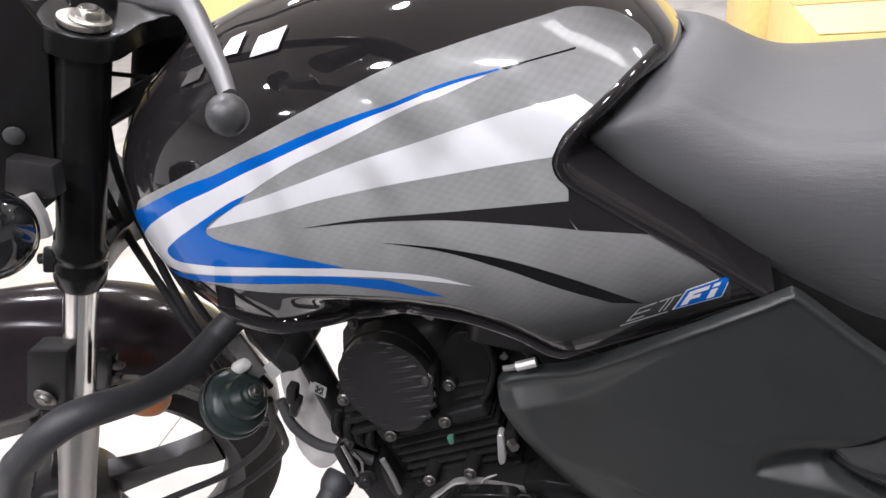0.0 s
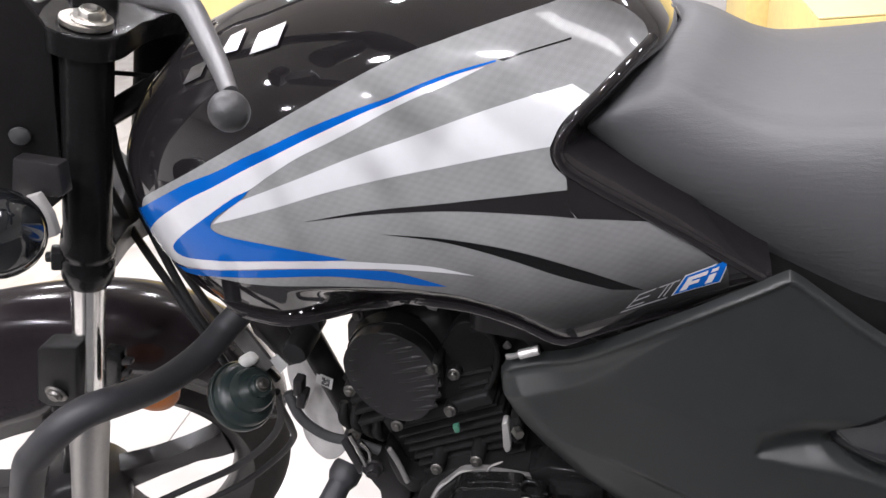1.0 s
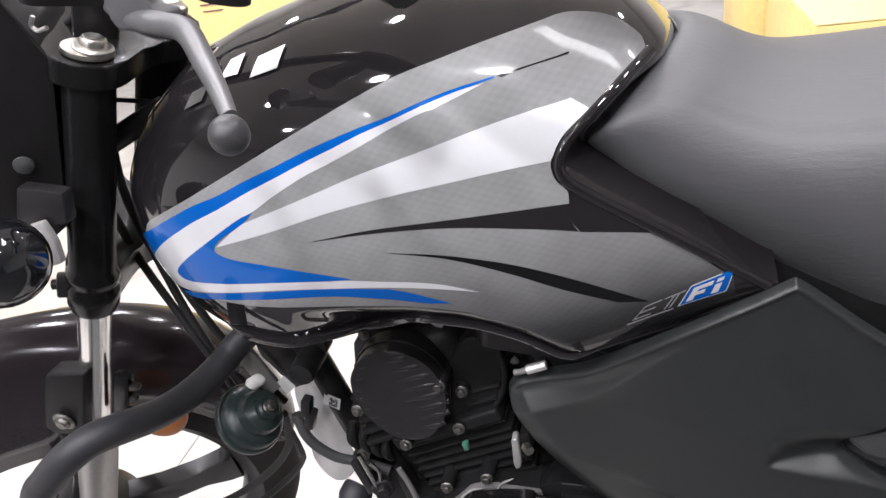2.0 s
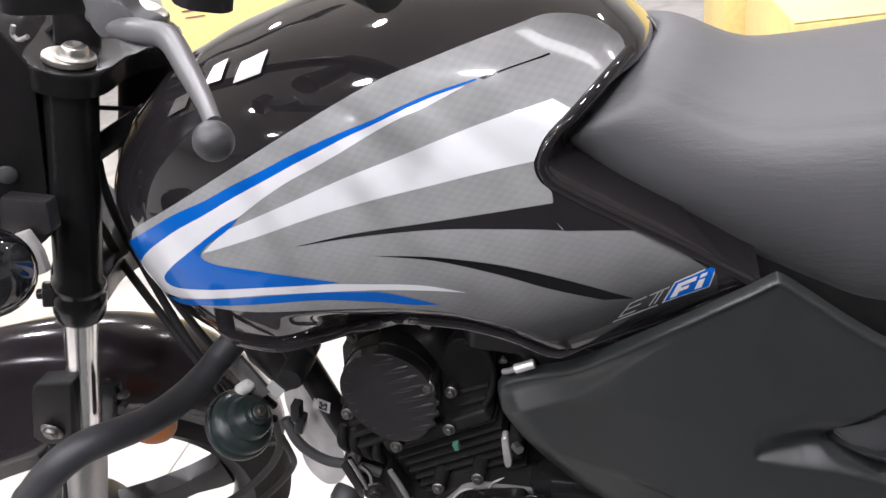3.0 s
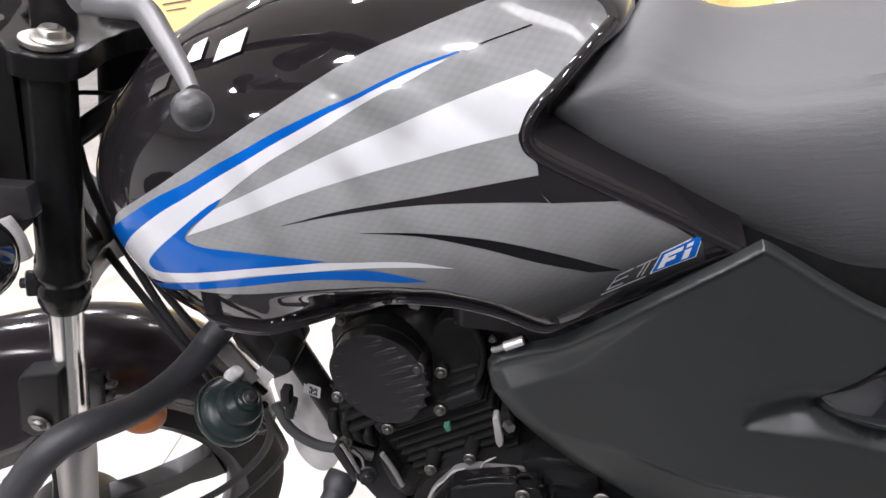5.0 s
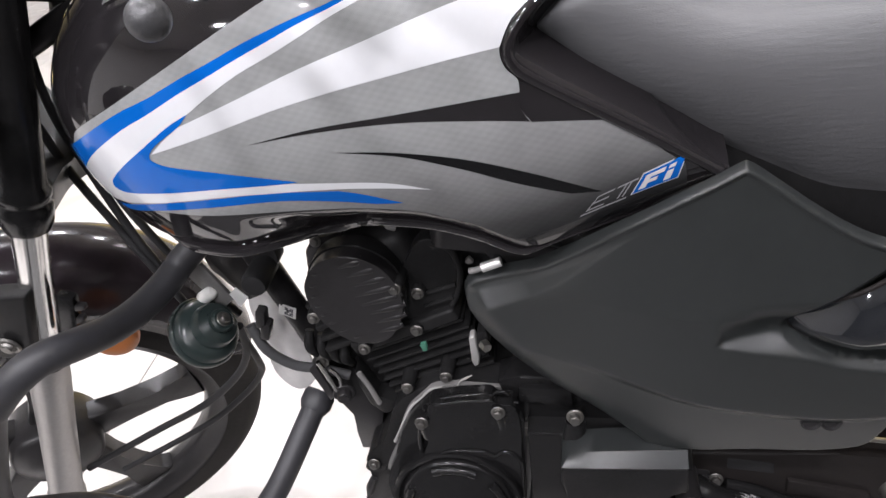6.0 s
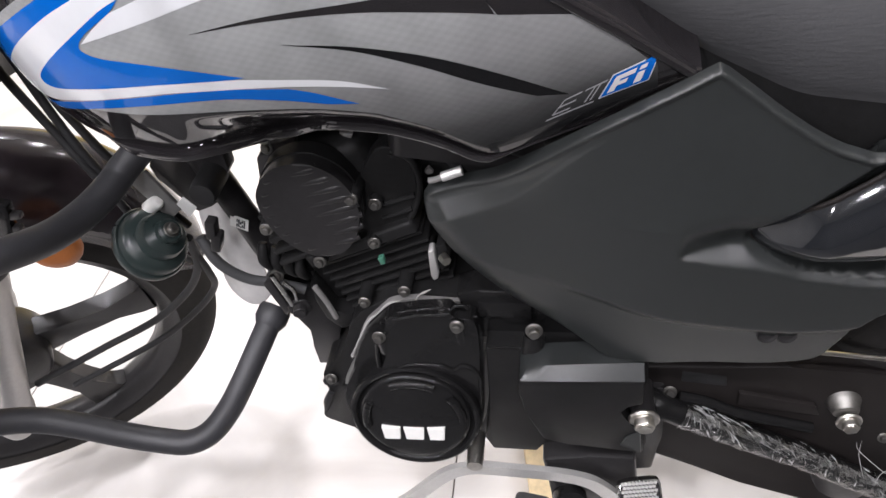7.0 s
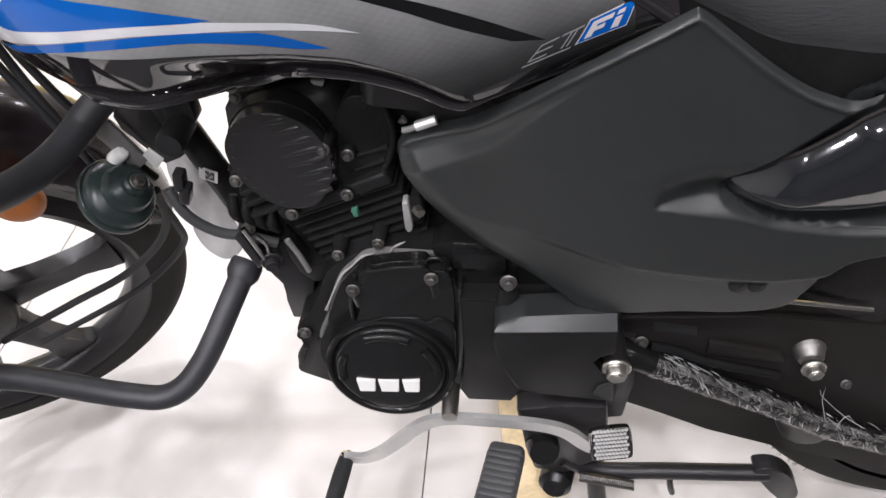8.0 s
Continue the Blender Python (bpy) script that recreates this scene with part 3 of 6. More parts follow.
tank = part("fuel_tank", tank_body(), GLOSS_BLACK, bike, "gloss black fuel tank with grey, blue and white film")
true_normals = []
for v in tank.data.vertices:
    x, y, z = v.co
    if y < -0.03 and -0.06 < x < 0.14 and tank_foot(x) + 0.004 < z < 0.85:
        h = 0.002
        true_normals.append(Vector(((tank_y(x + h, z) - tank_y(x - h, z)) / (2 * h), -1, (tank_y(x, z + h) - tank_y(x, z - h)) / (2 * h))).normalized())
    else:
        true_normals.append((0, 0, 0))
tank.data.normals_split_custom_set_from_vertices(true_normals)


def film(name, outline, material, layer, label="", corners=False, cell=0.006):
    poly = outline if corners else spline(outline, 5, True)
    bm = sheet(poly, tank_y, cell)
    off = 0.0004 + 0.00025 * layer
    bmesh.ops.dissolve_degenerate(bm, dist=0.00002, edges=bm.edges[:])
    bmesh.ops.triangulate(bm, faces=[f for f in bm.faces if len(f.verts) > 4])
    bm.normal_update()
    bmesh.ops.reverse_faces(bm, faces=[f for f in bm.faces if f.normal.y > 0])
    normals = []
    for v in bm.verts:
        x, z, h = v.co.x, v.co.z, 0.0015
        gx = (tank_y(x + h, z) - tank_y(x - h, z)) / (2 * h)
        gz = (tank_y(x, z + h) - tank_y(x, z - h)) / (2 * h)
        n = Vector((gx, -1, gz)).normalized()
        v.co += n * off
        normals.append(n)
    me = bpy.data.meshes.new(name)
    bm.to_mesh(me)
    bm.free()
    me.materials.append(material)
    me.shade_smooth()
    me.normals_split_custom_set_from_vertices(normals)
    ob = new(name, me)
    ob.parent = tank
    if label:
        ob["label"] = label
    return ob


def edges(*runs):
    """Joins smooth runs at sharp corners into one closed outline."""
    out = []
    for run in runs:
        out += spline(run, 5)[:-1] if len(run) > 2 else [np.array(run[0], float)]
    return out


film("grey_film", edges(
    [(-0.374, 0.762), (-0.357, 0.777), (-0.301, 0.803), (-0.259, 0.822), (-0.195, 0.850), (-0.136, 0.873), (-0.098, 0.882), (-0.066, 0.888), (-0.039, 0.892), (-0.020, 0.893), (0.006, 0.886), (0.024, 0.874), (0.029, 0.865)],
    [(0.029, 0.865), (0.015, 0.858), (-0.007, 0.843), (-0.024, 0.829), (-0.032, 0.815), (-0.030, 0.803), (-0.023, 0.795), (-0.022, 0.790)],
    [(-0.022, 0.790), (-0.022, 0.775), (-0.016, 0.765)],
    [(-0.016, 0.765), (0.031, 0.761)],
    [(0.031, 0.761), (0.056, 0.744), (0.081, 0.723)],
    [(0.081, 0.723), (0.084, 0.700)],
    [(0.084, 0.700), (0.053, 0.683), (0.012, 0.668), (-0.028, 0.656)],
    [(-0.028, 0.656), (-0.044, 0.665), (-0.066, 0.680), (-0.094, 0.6925), (-0.109, 0.6975), (-0.149, 0.7040), (-0.204, 0.7078), (-0.277, 0.7083), (-0.328, 0.711), (-0.373, 0.715), (-0.385, 0.734), (-0.374, 0.762)]), CARBON, 0, "grey film with a fine woven print fading to black", True)
film("blue_stripe", edges(
    [(-0.392, 0.752), (-0.343, 0.777), (-0.304, 0.795), (-0.273, 0.806), (-0.246, 0.817), (-0.221, 0.826), (-0.197, 0.835), (-0.175, 0.842), (-0.154, 0.848), (-0.134, 0.853), (-0.114, 0.859), (-0.092, 0.864), (-0.065, 0.868)],
    [(-0.065, 0.868), (-0.065, 0.867)],
    [(-0.065, 0.867), (-0.092, 0.862), (-0.115, 0.856), (-0.134, 0.850), (-0.154, 0.844), (-0.176, 0.836), (-0.198, 0.828), (-0.223, 0.818), (-0.248, 0.808), (-0.277, 0.795), (-0.309, 0.781), (-0.350, 0.758), (-0.385, 0.732)],
    [(-0.385, 0.732), (-0.392, 0.752)]), DECAL_BLUE, 1, "", True)
film("white_stripe", edges(
    [(-0.072, 0.865), (-0.092, 0.862), (-0.115, 0.856), (-0.134, 0.850), (-0.154, 0.844), (-0.176, 0.836), (-0.198, 0.828), (-0.223, 0.818), (-0.248, 0.808), (-0.277, 0.795), (-0.309, 0.781), (-0.350, 0.758), (-0.385, 0.732)],
    [(-0.385, 0.732), (-0.377, 0.717), (-0.355, 0.712), (-0.312, 0.718), (-0.252, 0.726), (-0.200, 0.727), (-0.161, 0.726), (-0.123, 0.723), (-0.090, 0.719)],
    [(-0.090, 0.719), (-0.121, 0.728), (-0.159, 0.732), (-0.197, 0.735), (-0.249, 0.734), (-0.304, 0.729), (-0.336, 0.726), (-0.344, 0.733), (-0.325, 0.749), (-0.288, 0.772), (-0.262, 0.787), (-0.246, 0.794), (-0.225, 0.806), (-0.201, 0.818), (-0.178, 0.827), (-0.156, 0.836), (-0.135, 0.845), (-0.115, 0.852), (-0.096, 0.857), (-0.072, 0.865)]), DECAL_WHITE, 1, "", True)
film("blue_hook", edges(
    [(-0.246, 0.794), (-0.262, 0.787), (-0.288, 0.772), (-0.325, 0.749), (-0.344, 0.733), (-0.336, 0.726), (-0.304, 0.729), (-0.249, 0.734), (-0.197, 0.735), (-0.183, 0.736)],
    [(-0.183, 0.736), (-0.213, 0.743), (-0.248, 0.750), (-0.276, 0.754), (-0.288, 0.758), (-0.290, 0.763), (-0.280, 0.772), (-0.257, 0.785), (-0.246, 0.794)]), DECAL_BLUE, 2, "", True)
film("silver_wedge", edges(
    [(-0.288, 0.764), (-0.273, 0.775), (-0.257, 0.785)],
    [(-0.257, 0.785), (-0.204, 0.803), (-0.159, 0.818), (-0.118, 0.829), (-0.079, 0.839), (-0.050, 0.845), (-0.018, 0.850)],
    [(-0.018, 0.850), (-0.007, 0.843)],
    [(-0.007, 0.843), (-0.024, 0.829), (-0.032, 0.815)],
    [(-0.032, 0.815), (-0.064, 0.812), (-0.102, 0.807), (-0.142, 0.801), (-0.186, 0.792), (-0.233, 0.779), (-0.288, 0.764)]), DECAL_WHITE, 1, "", True)
film("lower_blue_stripe", edges(
    [(-0.367, 0.705), (-0.313, 0.717), (-0.252, 0.725), (-0.201, 0.727), (-0.157, 0.724)],
    [(-0.157, 0.724), (-0.141, 0.719), (-0.113, 0.707)],
    [(-0.113, 0.707), (-0.135, 0.708), (-0.164, 0.714), (-0.203, 0.719), (-0.256, 0.717), (-0.307, 0.711), (-0.345, 0.704), (-0.367, 0.705)]), DECAL_BLUE, 1, "", True)
film("black_flash", edges(
    [(-0.209, 0.769), (-0.160, 0.777), (-0.103, 0.781), (-0.056, 0.784), (-0.022, 0.786)],
    [(-0.022, 0.786), (-0.022, 0.775), (-0.017, 0.765)],
    [(-0.017, 0.765), (-0.020, 0.766), (-0.050, 0.770), (-0.104, 0.775), (-0.161, 0.774), (-0.209, 0.769)]), GLOSS_BLACK, 1, "", True)
film("black_lower_flash", edges(
    [(-0.152, 0.758), (-0.108, 0.753), (-0.061, 0.742), (-0.016, 0.725), (0.027, 0.704)],
    [(0.027, 0.704), (0.006, 0.705)],
    [(0.006, 0.705), (-0.032, 0.720), (-0.066, 0.735), (-0.108, 0.750), (-0.152, 0.758)]), DECAL_BLACK, 1, "", True)
film("thin_line", edges(
    [(-0.064, 0.868), (-0.044, 0.871), (-0.019, 0.874)],
    [(-0.019, 0.874), (-0.019, 0.873)],
    [(-0.019, 0.873), (-0.045, 0.870), (-0.064, 0.866)]), DECAL_BLACK, 1, "", True)
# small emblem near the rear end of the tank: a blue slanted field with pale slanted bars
EMBLEM = [(0.0470, 0.6985), (0.0545, 0.7170), (0.0805, 0.7310), (0.0762, 0.7120)]


def emblem_point(u, v):
    """u along the emblem from its front end, v up it; u below 0 lies ahead of the blue field."""
    (ax, az), (bx, bz), (cx, cz), (dx, dz) = EMBLEM
    lo = (ax + (dx - ax) * u, az + (dz - az) * u)
    hi = (bx + (cx - bx) * u, bz + (cz - bz) * u)
    return lo[0] + (hi[0] - lo[0]) * v, lo[1] + (hi[1] - lo[1]) * v


def emblem_bar(name, u0, u1, v0, v1, material, layer):
    film(name, [emblem_point(u0, v0), emblem_point(u1, v0), emblem_point(u1, v1), emblem_point(u0, v1)], material, layer, "", True, 0.01)


emblem_bar("emblem_edge", -0.03, 1.03, -0.06, 1.06, DECAL_WHITE, 2)
emblem_bar("emblem_field", 0, 1, 0, 1, DECAL_BLUE, 3)
for u0, u1, v0, v1 in ((0.10, 0.26, 0.12, 0.88), (0.26, 0.58, 0.66, 0.88), (0.26, 0.46, 0.36, 0.56), (0.66, 0.82, 0.12, 0.60), (0.66, 0.82, 0.70, 0.88)):
    emblem_bar("emblem_bar", u0, u1, v0, v1, DECAL_WHITE, 4)
for u0, u1, v0, v1 in ((-1.15, -1.10, 0.1, 0.95), (-1.10, -0.70, 0.85, 0.95), (-1.10, -0.72, 0.48, 0.58), (-1.10, -0.72, 0.1, 0.2), (-0.62, -0.10, 0.84, 0.94), (-0.40, -0.35, 0.1, 0.84), (-0.28, -0.23, 0.1, 0.84), (-1.2, -0.12, -0.12, -0.02)):
    emblem_bar("emblem_outline", u0, u1, v0, v1, DECAL_SILVER, 3)

# welded flange along the bottom of the tank, and the bead that edges its rear
def flange(side):
    bm = bmesh.new()
    rings = []
    for x in np.linspace(-0.335, 0.11, 90):
        fade = smooth_step(-0.335, -0.30, x) * (1 - 0.75 * smooth_step(-0.05, -0.01, x))
        z0 = tank_foot(x)
        y0 = tank_y(x, z0 + 0.001)
        rings.append([bm.verts.new((x, side * (y0 + dy * fade + 0.002 * (1 - fade)), z0 + dz * fade)) for dy, dz in ((0.010, 0.002), (-0.001, 0.002), (-0.0045, 0.0008), (-0.0055, -0.0015), (-0.0055, -0.0045), (-0.0045, -0.0068), (-0.002, -0.008), (0.008, -0.008))])
    for a, b in zip(rings, rings[1:]):
        for k in range(8):
            bm.faces.new((a[k], a[(k + 1) % 8], b[(k + 1) % 8], b[k]))
    bm.faces.new(rings[0])
    bm.faces.new(rings[-1])
    return bm


part("seam_flange", flange(1), GLOSS_BLACK, tank)
part("seam_flange", flange(-1), GLOSS_BLACK, tank)
part("edge_bead", tube([(x, tank_y(x, z) + 0.0012, z) for x, z in BEAD[:-1]], 0.0042, 10, 4), GLOSS_BLACK, tank, "gloss black moulded edge")
def seat_channel():
    bm = bmesh.new()
    line = spline(BEAD[:-1], 6)
    rings = []
    for i, q in enumerate(line):
        t = line[min(i + 1, len(line) - 1)] - line[max(0, i - 1)]
        t /= np.hypot(*t)
        y0 = tank_y(float(q[0]), float(q[1]))
        ring = []
        for k in range(9):
            o = (0.026 - 0.022 * smooth_step(0.70, 1.0, i / (len(line) - 1))) * k / 8
            ring.append(bm.verts.new((float(q[0] - t[1] * o), y0 - 0.0006 + 0.050 * smooth_step(0, 0.024, o), float(q[1] + t[0] * o))))
        rings.append(ring)
    for a, b in zip(rings, rings[1:]):
        for k in range(8):
            bm.faces.new((a[k], a[k + 1], b[k + 1], b[k]))
    return bm


channel = part("seat_channel", seat_channel(), GLOSS_BLACK, tank)
channel.modifiers.new("thickness", "SOLIDIFY").thickness = 0.0015
# raised chromed mark on the shoulder, as plain slanted bars
for bar in (
    [(-0.301, 0.860), (-0.295, 0.870), (-0.279, 0.875), (-0.283, 0.866)],
    [(-0.268, 0.878), (-0.263, 0.888), (-0.250, 0.892), (-0.252, 0.881)],
    [(-0.240, 0.879), (-0.236, 0.890), (-0.214, 0.896), (-0.217, 0.884)]):
    film("raised_mark", bar, DULL_CHROME, 5, "chromed raised bar", True, 0.005)

# ---- seat
SEAT_LOW = ((-0.009, 0.8043), (0.0104, 0.7759), (0.0288, 0.7612), (0.0473, 0.7472), (0.066, 0.7349), (0.0848, 0.7212), (0.1224, 0.6969), (0.184, 0.66), (0.26, 0.645), (0.36, 0.655), (0.62, 0.70))
SEAT_SHOULDER = ((0.03, 0.840), (0.05, 0.847), (0.061, 0.845), (0.078, 0.833), (0.091, 0.825), (0.114, 0.815), (0.130, 0.812), (0.164, 0.812), (0.30, 0.818), (0.45, 0.835), (0.62, 0.848))
SEAT_TOP = ((0.05, 0.863), (0.075, 0.861), (0.095, 0.848), (0.12, 0.836), (0.15, 0.830), (0.20, 0.829), (0.30, 0.834), (0.45, 0.850), (0.62, 0.863))
# height as a share of the side, and half width; past 1 the share is of the crown
SEAT_RIB = ((-0.34, 0.062), (-0.22, 0.074), (-0.10, 0.085), (0.0, 0.0925), (0.08, 0.0985), (0.18, 0.1065), (0.38, 0.1180), (0.58, 0.1240), (0.76, 0.1225), (0.90, 0.1135), (1.0, 0.100), (1.35, 0.085), (1.68, 0.060), (1.92, 0.03), (2.0, 0.0))


SEAT_LEAN = ((0.0, 0.22, 0.36, 0.47, 0.63, 0.80, 0.92, 1.0), (0.0, 0.02, 0.12, 0.24, 0.42, 0.60, 0.78, 1.0))


def seat_body():
    bm = bmesh.new()
    loops = []
    prof = spline(SEAT_RIB, 4)
    for u in [0.0, 0.003, 0.008, 0.014, 0.021] + [0.03 + 0.97 * k / 70 for k in range(71)]:
        xl, xt = -0.012 + 0.623 * u, 0.054 + 0.557 * u
        zl, zs, zt = soft(SEAT_LOW, xl), soft(SEAT_SHOULDER, xt - 0.012 * (1 - u)), soft(SEAT_TOP, xt)
        nose = math.sqrt(1 - max(0, 1 - u / 0.021) ** 2)
        row = []
        for v, y in prof:
            z = zl + (zs - zl) * v if v < 1 else zs + (zt - zs) * (v - 1)
            f = max(0, (z - zl) / (zt - zl))
            row.append((xl + (xt - xl) * float(np.interp(f, SEAT_LEAN[0], SEAT_LEAN[1])), -y * (0.955 + 0.045 * nose), z - 0.003 * (1 - nose) * max(0, v - 0.3)))
        loops.append([bm.verts.new(p) for p in row] + [bm.verts.new((x, -y, z)) for x, y, z in reversed(row[:-1])])
    for a, b in zip(loops, loops[1:]):
        for k in range(len(a) - 1):
            bm.faces.new((a[k], a[k + 1], b[k + 1], b[k]))
        bm.faces.new((a[-1], a[0], b[0], b[-1]))
    bm.faces.new(loops[0])
    bm.faces.new(loops[-1])
    return bm


seat = part("seat", seat_body(), VINYL, bike, "dark grey grained vinyl seat")

# ---- side panel below the seat
PANEL_TOP = spline([(-0.0931, 0.5825), (-0.0862, 0.5911), (-0.0708, 0.5979), (-0.0300, 0.6172), (0.0096, 0.6499), (0.0401, 0.6748), (0.0743, 0.6971), (0.1061, 0.7138), (0.1160, 0.7188)], 4)[:-1] + spline([(0.1195, 0.7200), (0.1263, 0.7160), (0.1408, 0.7048), (0.1643, 0.6867), (0.1881, 0.6707), (0.2112, 0.6600), (0.2423, 0.6557), (0.3600, 0.6680), (0.5600, 0.7400)], 5)[:-1]
PANEL = PANEL_TOP + spline([(0.5800, 0.7350), (0.5000, 0.6400), (0.4000, 0.5450), (0.2854, 0.5218), (0.2552, 0.5044), (0.2453, 0.4715), (0.2340, 0.4415), (0.1965, 0.4310), (0.1384, 0.4291), (0.0671, 0.4171), (0.0486, 0.4293), (0.0226, 0.4497), (-0.0033, 0.4650), (-0.0294, 0.4776), (-0.0543, 0.5001), (-0.0746, 0.5291), (-0.0894, 0.5574), (-0.0941, 0.5753)], 4)
PANEL = [(float(p[0]), float(p[1])) for p in PANEL]
PANEL_TOP = [(float(p[0]), float(p[1])) for p in PANEL_TOP[3:-3]]
LENS = spline([(0.1592, 0.5841), (0.1628, 0.5949), (0.1906, 0.6144), (0.2233, 0.6394), (0.2423, 0.6532), (0.32, 0.690), (0.40, 0.70), (0.44, 0.68), (0.42, 0.62), (0.36, 0.572), (0.2764, 0.5515), (0.2083, 0.5578), (0.1824, 0.5655), (0.1646, 0.5757)], 5, True)
LENS = [(float(p[0]), float(p[1])) for p in LENS]
LEDGE_HIGH = ((0.1056, 0.5782), (0.1222, 0.5875), (0.1406, 0.5943), (0.1552, 0.5988), (0.20, 0.604))
LEDGE_LOW = ((0.1058, 0.5747), (0.1329, 0.5687), (0.1661, 0.5625), (0.2230, 0.5565))


FOOT_FOLD = spline(((-0.05, 0.531), (0.0095, 0.5215), (0.0911, 0.5034), (0.1734, 0.4886), (0.2189, 0.4872), (0.2604, 0.4975), (0.31, 0.522)), 4)


def line_gap(x, z, line):
    """Distance from an open line, for whole arrays of points."""
    best = np.full(np.shape(x), 9.0)
    for (ax, az), (bx, bz) in zip(line, line[1:]):
        bx, bz = bx - ax, bz - az
        t = np.clip(((x - ax) * bx + (z - az) * bz) / (bx * bx + bz * bz + 1e-12), 0, 1)
        best = np.minimum(best, np.hypot(x - ax - t * bx, z - az - t * bz))
    return best


def panel_y(x, z):
    x, z = np.asarray(x, float), np.asarray(z, float)
    y = -0.112 - 0.052 * ease(-0.09, 0.12, x) + 0.03 * ease(0.3, 0.6, x)
    gap = edge_gap(x, z, PANEL)
    y = y + 0.005 * (1 - np.clip(gap / 0.003, -0.3, 1)) ** 2
    # a fine bead along the upper edges, and a shoulder that runs back from the front tip
    y = y - 0.0026 * np.exp(-((line_gap(x, z, PANEL_TOP) - 0.0042) / 0.0024) ** 2)
    nose = 1 - ease(-0.06, 0.07, x)
    y = y + 0.012 * np.clip(1 - gap / 0.030, 0, 1.0) ** 2 * nose
    wide = 0.013 * (1 - ease(-0.10, 0.065, x))
    y = y + 0.85 * np.clip(0.0120 + wide - line_gap(x, z, PANEL_TOP), 0, wide)
    # upper half leans in, a ledge runs ahead of the lens, the foot tucks under
    y = y + 0.21 * np.maximum(0, z - 0.60) * ease(0, 0.2, x + 0.05) + 0.35 * np.maximum(0, 0.565 - z) ** 2
    high = np.interp(x, [p[0] for p in LEDGE_HIGH], [p[1] for p in LEDGE_HIGH])
    low = np.interp(x, [p[0] for p in LEDGE_LOW], [p[1] for p in LEDGE_LOW])
    high = low + 0.50 * (high - low)
    deep = np.minimum(0.014, 1.0 * np.maximum(high - low, 0)) * ease(0.104, 0.112, x)
    floor_part = ease(-0.08, 1.0, (z - low) / np.maximum(high - low, 0.001))
    y = y + deep * np.where(z < high, floor_part, 1 - ease(0, 0.036, z - high))
    y = y + 0.006 * (1 - ease(0.0, 0.008, -edge_gap(x, z, LENS))) + 0.03 * np.clip(edge_gap(x, z, LENS) / 0.005, 0, 1)
    foot = np.interp(x, [p[0] for p in FOOT_FOLD], [p[1] for p in FOOT_FOLD])
    return y + 0.13 * np.maximum(0, foot - z) + 0.005 * ease(foot + 0.008, foot - 0.004, z) * ease(-0.02, 0.06, x)


def panel_back(x, z):
    return panel_y(x, z) + 0.003 * np.clip(np.abs(edge_gap(x, z, PANEL)) / 0.004, 0, 1)


side_panel = moulding("side_panel", PANEL, panel_y, 0.0021, MATT_PLASTIC, bike, "matt black grained plastic side panel")
moulding("inner_face", PANEL, panel_back, 0.012, MATT_PLASTIC, side_panel, out=False)
def lens_y(x, z):
    d = np.clip(edge_gap(x, z, LENS) / 0.035, -0.1, 1)
    fold = 0.588 + 0.20 * np.maximum(0, x - 0.18)
    return -0.160 + 0.017 * (1 - ease(0.155, 0.205, x)) + 0.02 * ease(0.2, 0.44, x) + 0.03 * np.maximum(0, z - 0.6) - 0.018 * (1 - (1 - d) ** 2) + 0.35 * np.maximum(0, fold - z) * ease(0.165, 0.20, x)


part("lens_rim", tube([(x, float(lens_y(x, z)) + 0.0015, z) for x, z in LENS], 0.0022, 8, 1), CASE_PAINT, side_panel)
moulding("lens_cover", LENS, lens_y, 0.004, LENS_BLACK, side_panel, "smoked glossy insert")


for dx in (-0.0055, 0.0095):
    part("screw_recess", lathe([(0, -0.001), (0.006, -0.001), (0.0075, 0.0012), (0.0085, 0.0005), (0.0085, -0.004)], axes((0.1915 + dx, float(panel_y(0.1915 + dx, 0.483)), 0.483), (0, -1, 0.3)), 16), SATIN_BLACK, side_panel)
# right-hand panel and frame rails behind it
part("side_panel", sheet([(-0.04, 0.64), (0.11, 0.72), (0.3, 0.665), (0.58, 0.73), (0.3, 0.51), (0.22, 0.465), (0.08, 0.46)], lambda x, z: 0.15, 0.03), MATT_PLASTIC, bike)
part("frame_rail", tube([(-0.36, 0, 0.74), (-0.2, -0.03, 0.70), (0.0, -0.07, 0.62), (0.2, -0.075, 0.585), (0.5, -0.08, 0.60)], 0.016), SATIN_BLACK, bike)
part("frame_rail", tube([(-0.36, 0, 0.74), (-0.2, 0.03, 0.70), (0.0, 0.07, 0.64), (0.2, 0.10, 0.62), (0.5, 0.10, 0.68)], 0.016), SATIN_BLACK, bike)
part("frame_post", tube([(0.02, -0.075, 0.64), (0.06, -0.085, 0.50), (0.10, -0.085, 0.36), (0.115, -0.08, 0.24)], 0.017), SATIN_BLACK, bike)
part("frame_post", tube([(0.02, 0.075, 0.64), (0.06, 0.085, 0.50), (0.10, 0.085, 0.36), (0.115, 0.08, 0.24)], 0.017), SATIN_BLACK, bike)
# added block that keeps light from the far side out under the tank
part("light_block", block(0.26, 0.03, 0.12, pose(-0.12, 0.035, 0.615), 0.006, 2), SATIN_BLACK, bike)
part("backbone", block(0.30, 0.09, 0.075, pose(-0.07, 0, 0.655, 0, 4, 0), 0.015, 2), SATIN_BLACK, bike)
# dark mass added to fill the black gap under the tank
part("dark_filler", block(0.15, 0.10, 0.06, pose(-0.045, -0.022, 0.628, 0, 10, 0), 0.014, 3), SATIN_BLACK, bike)
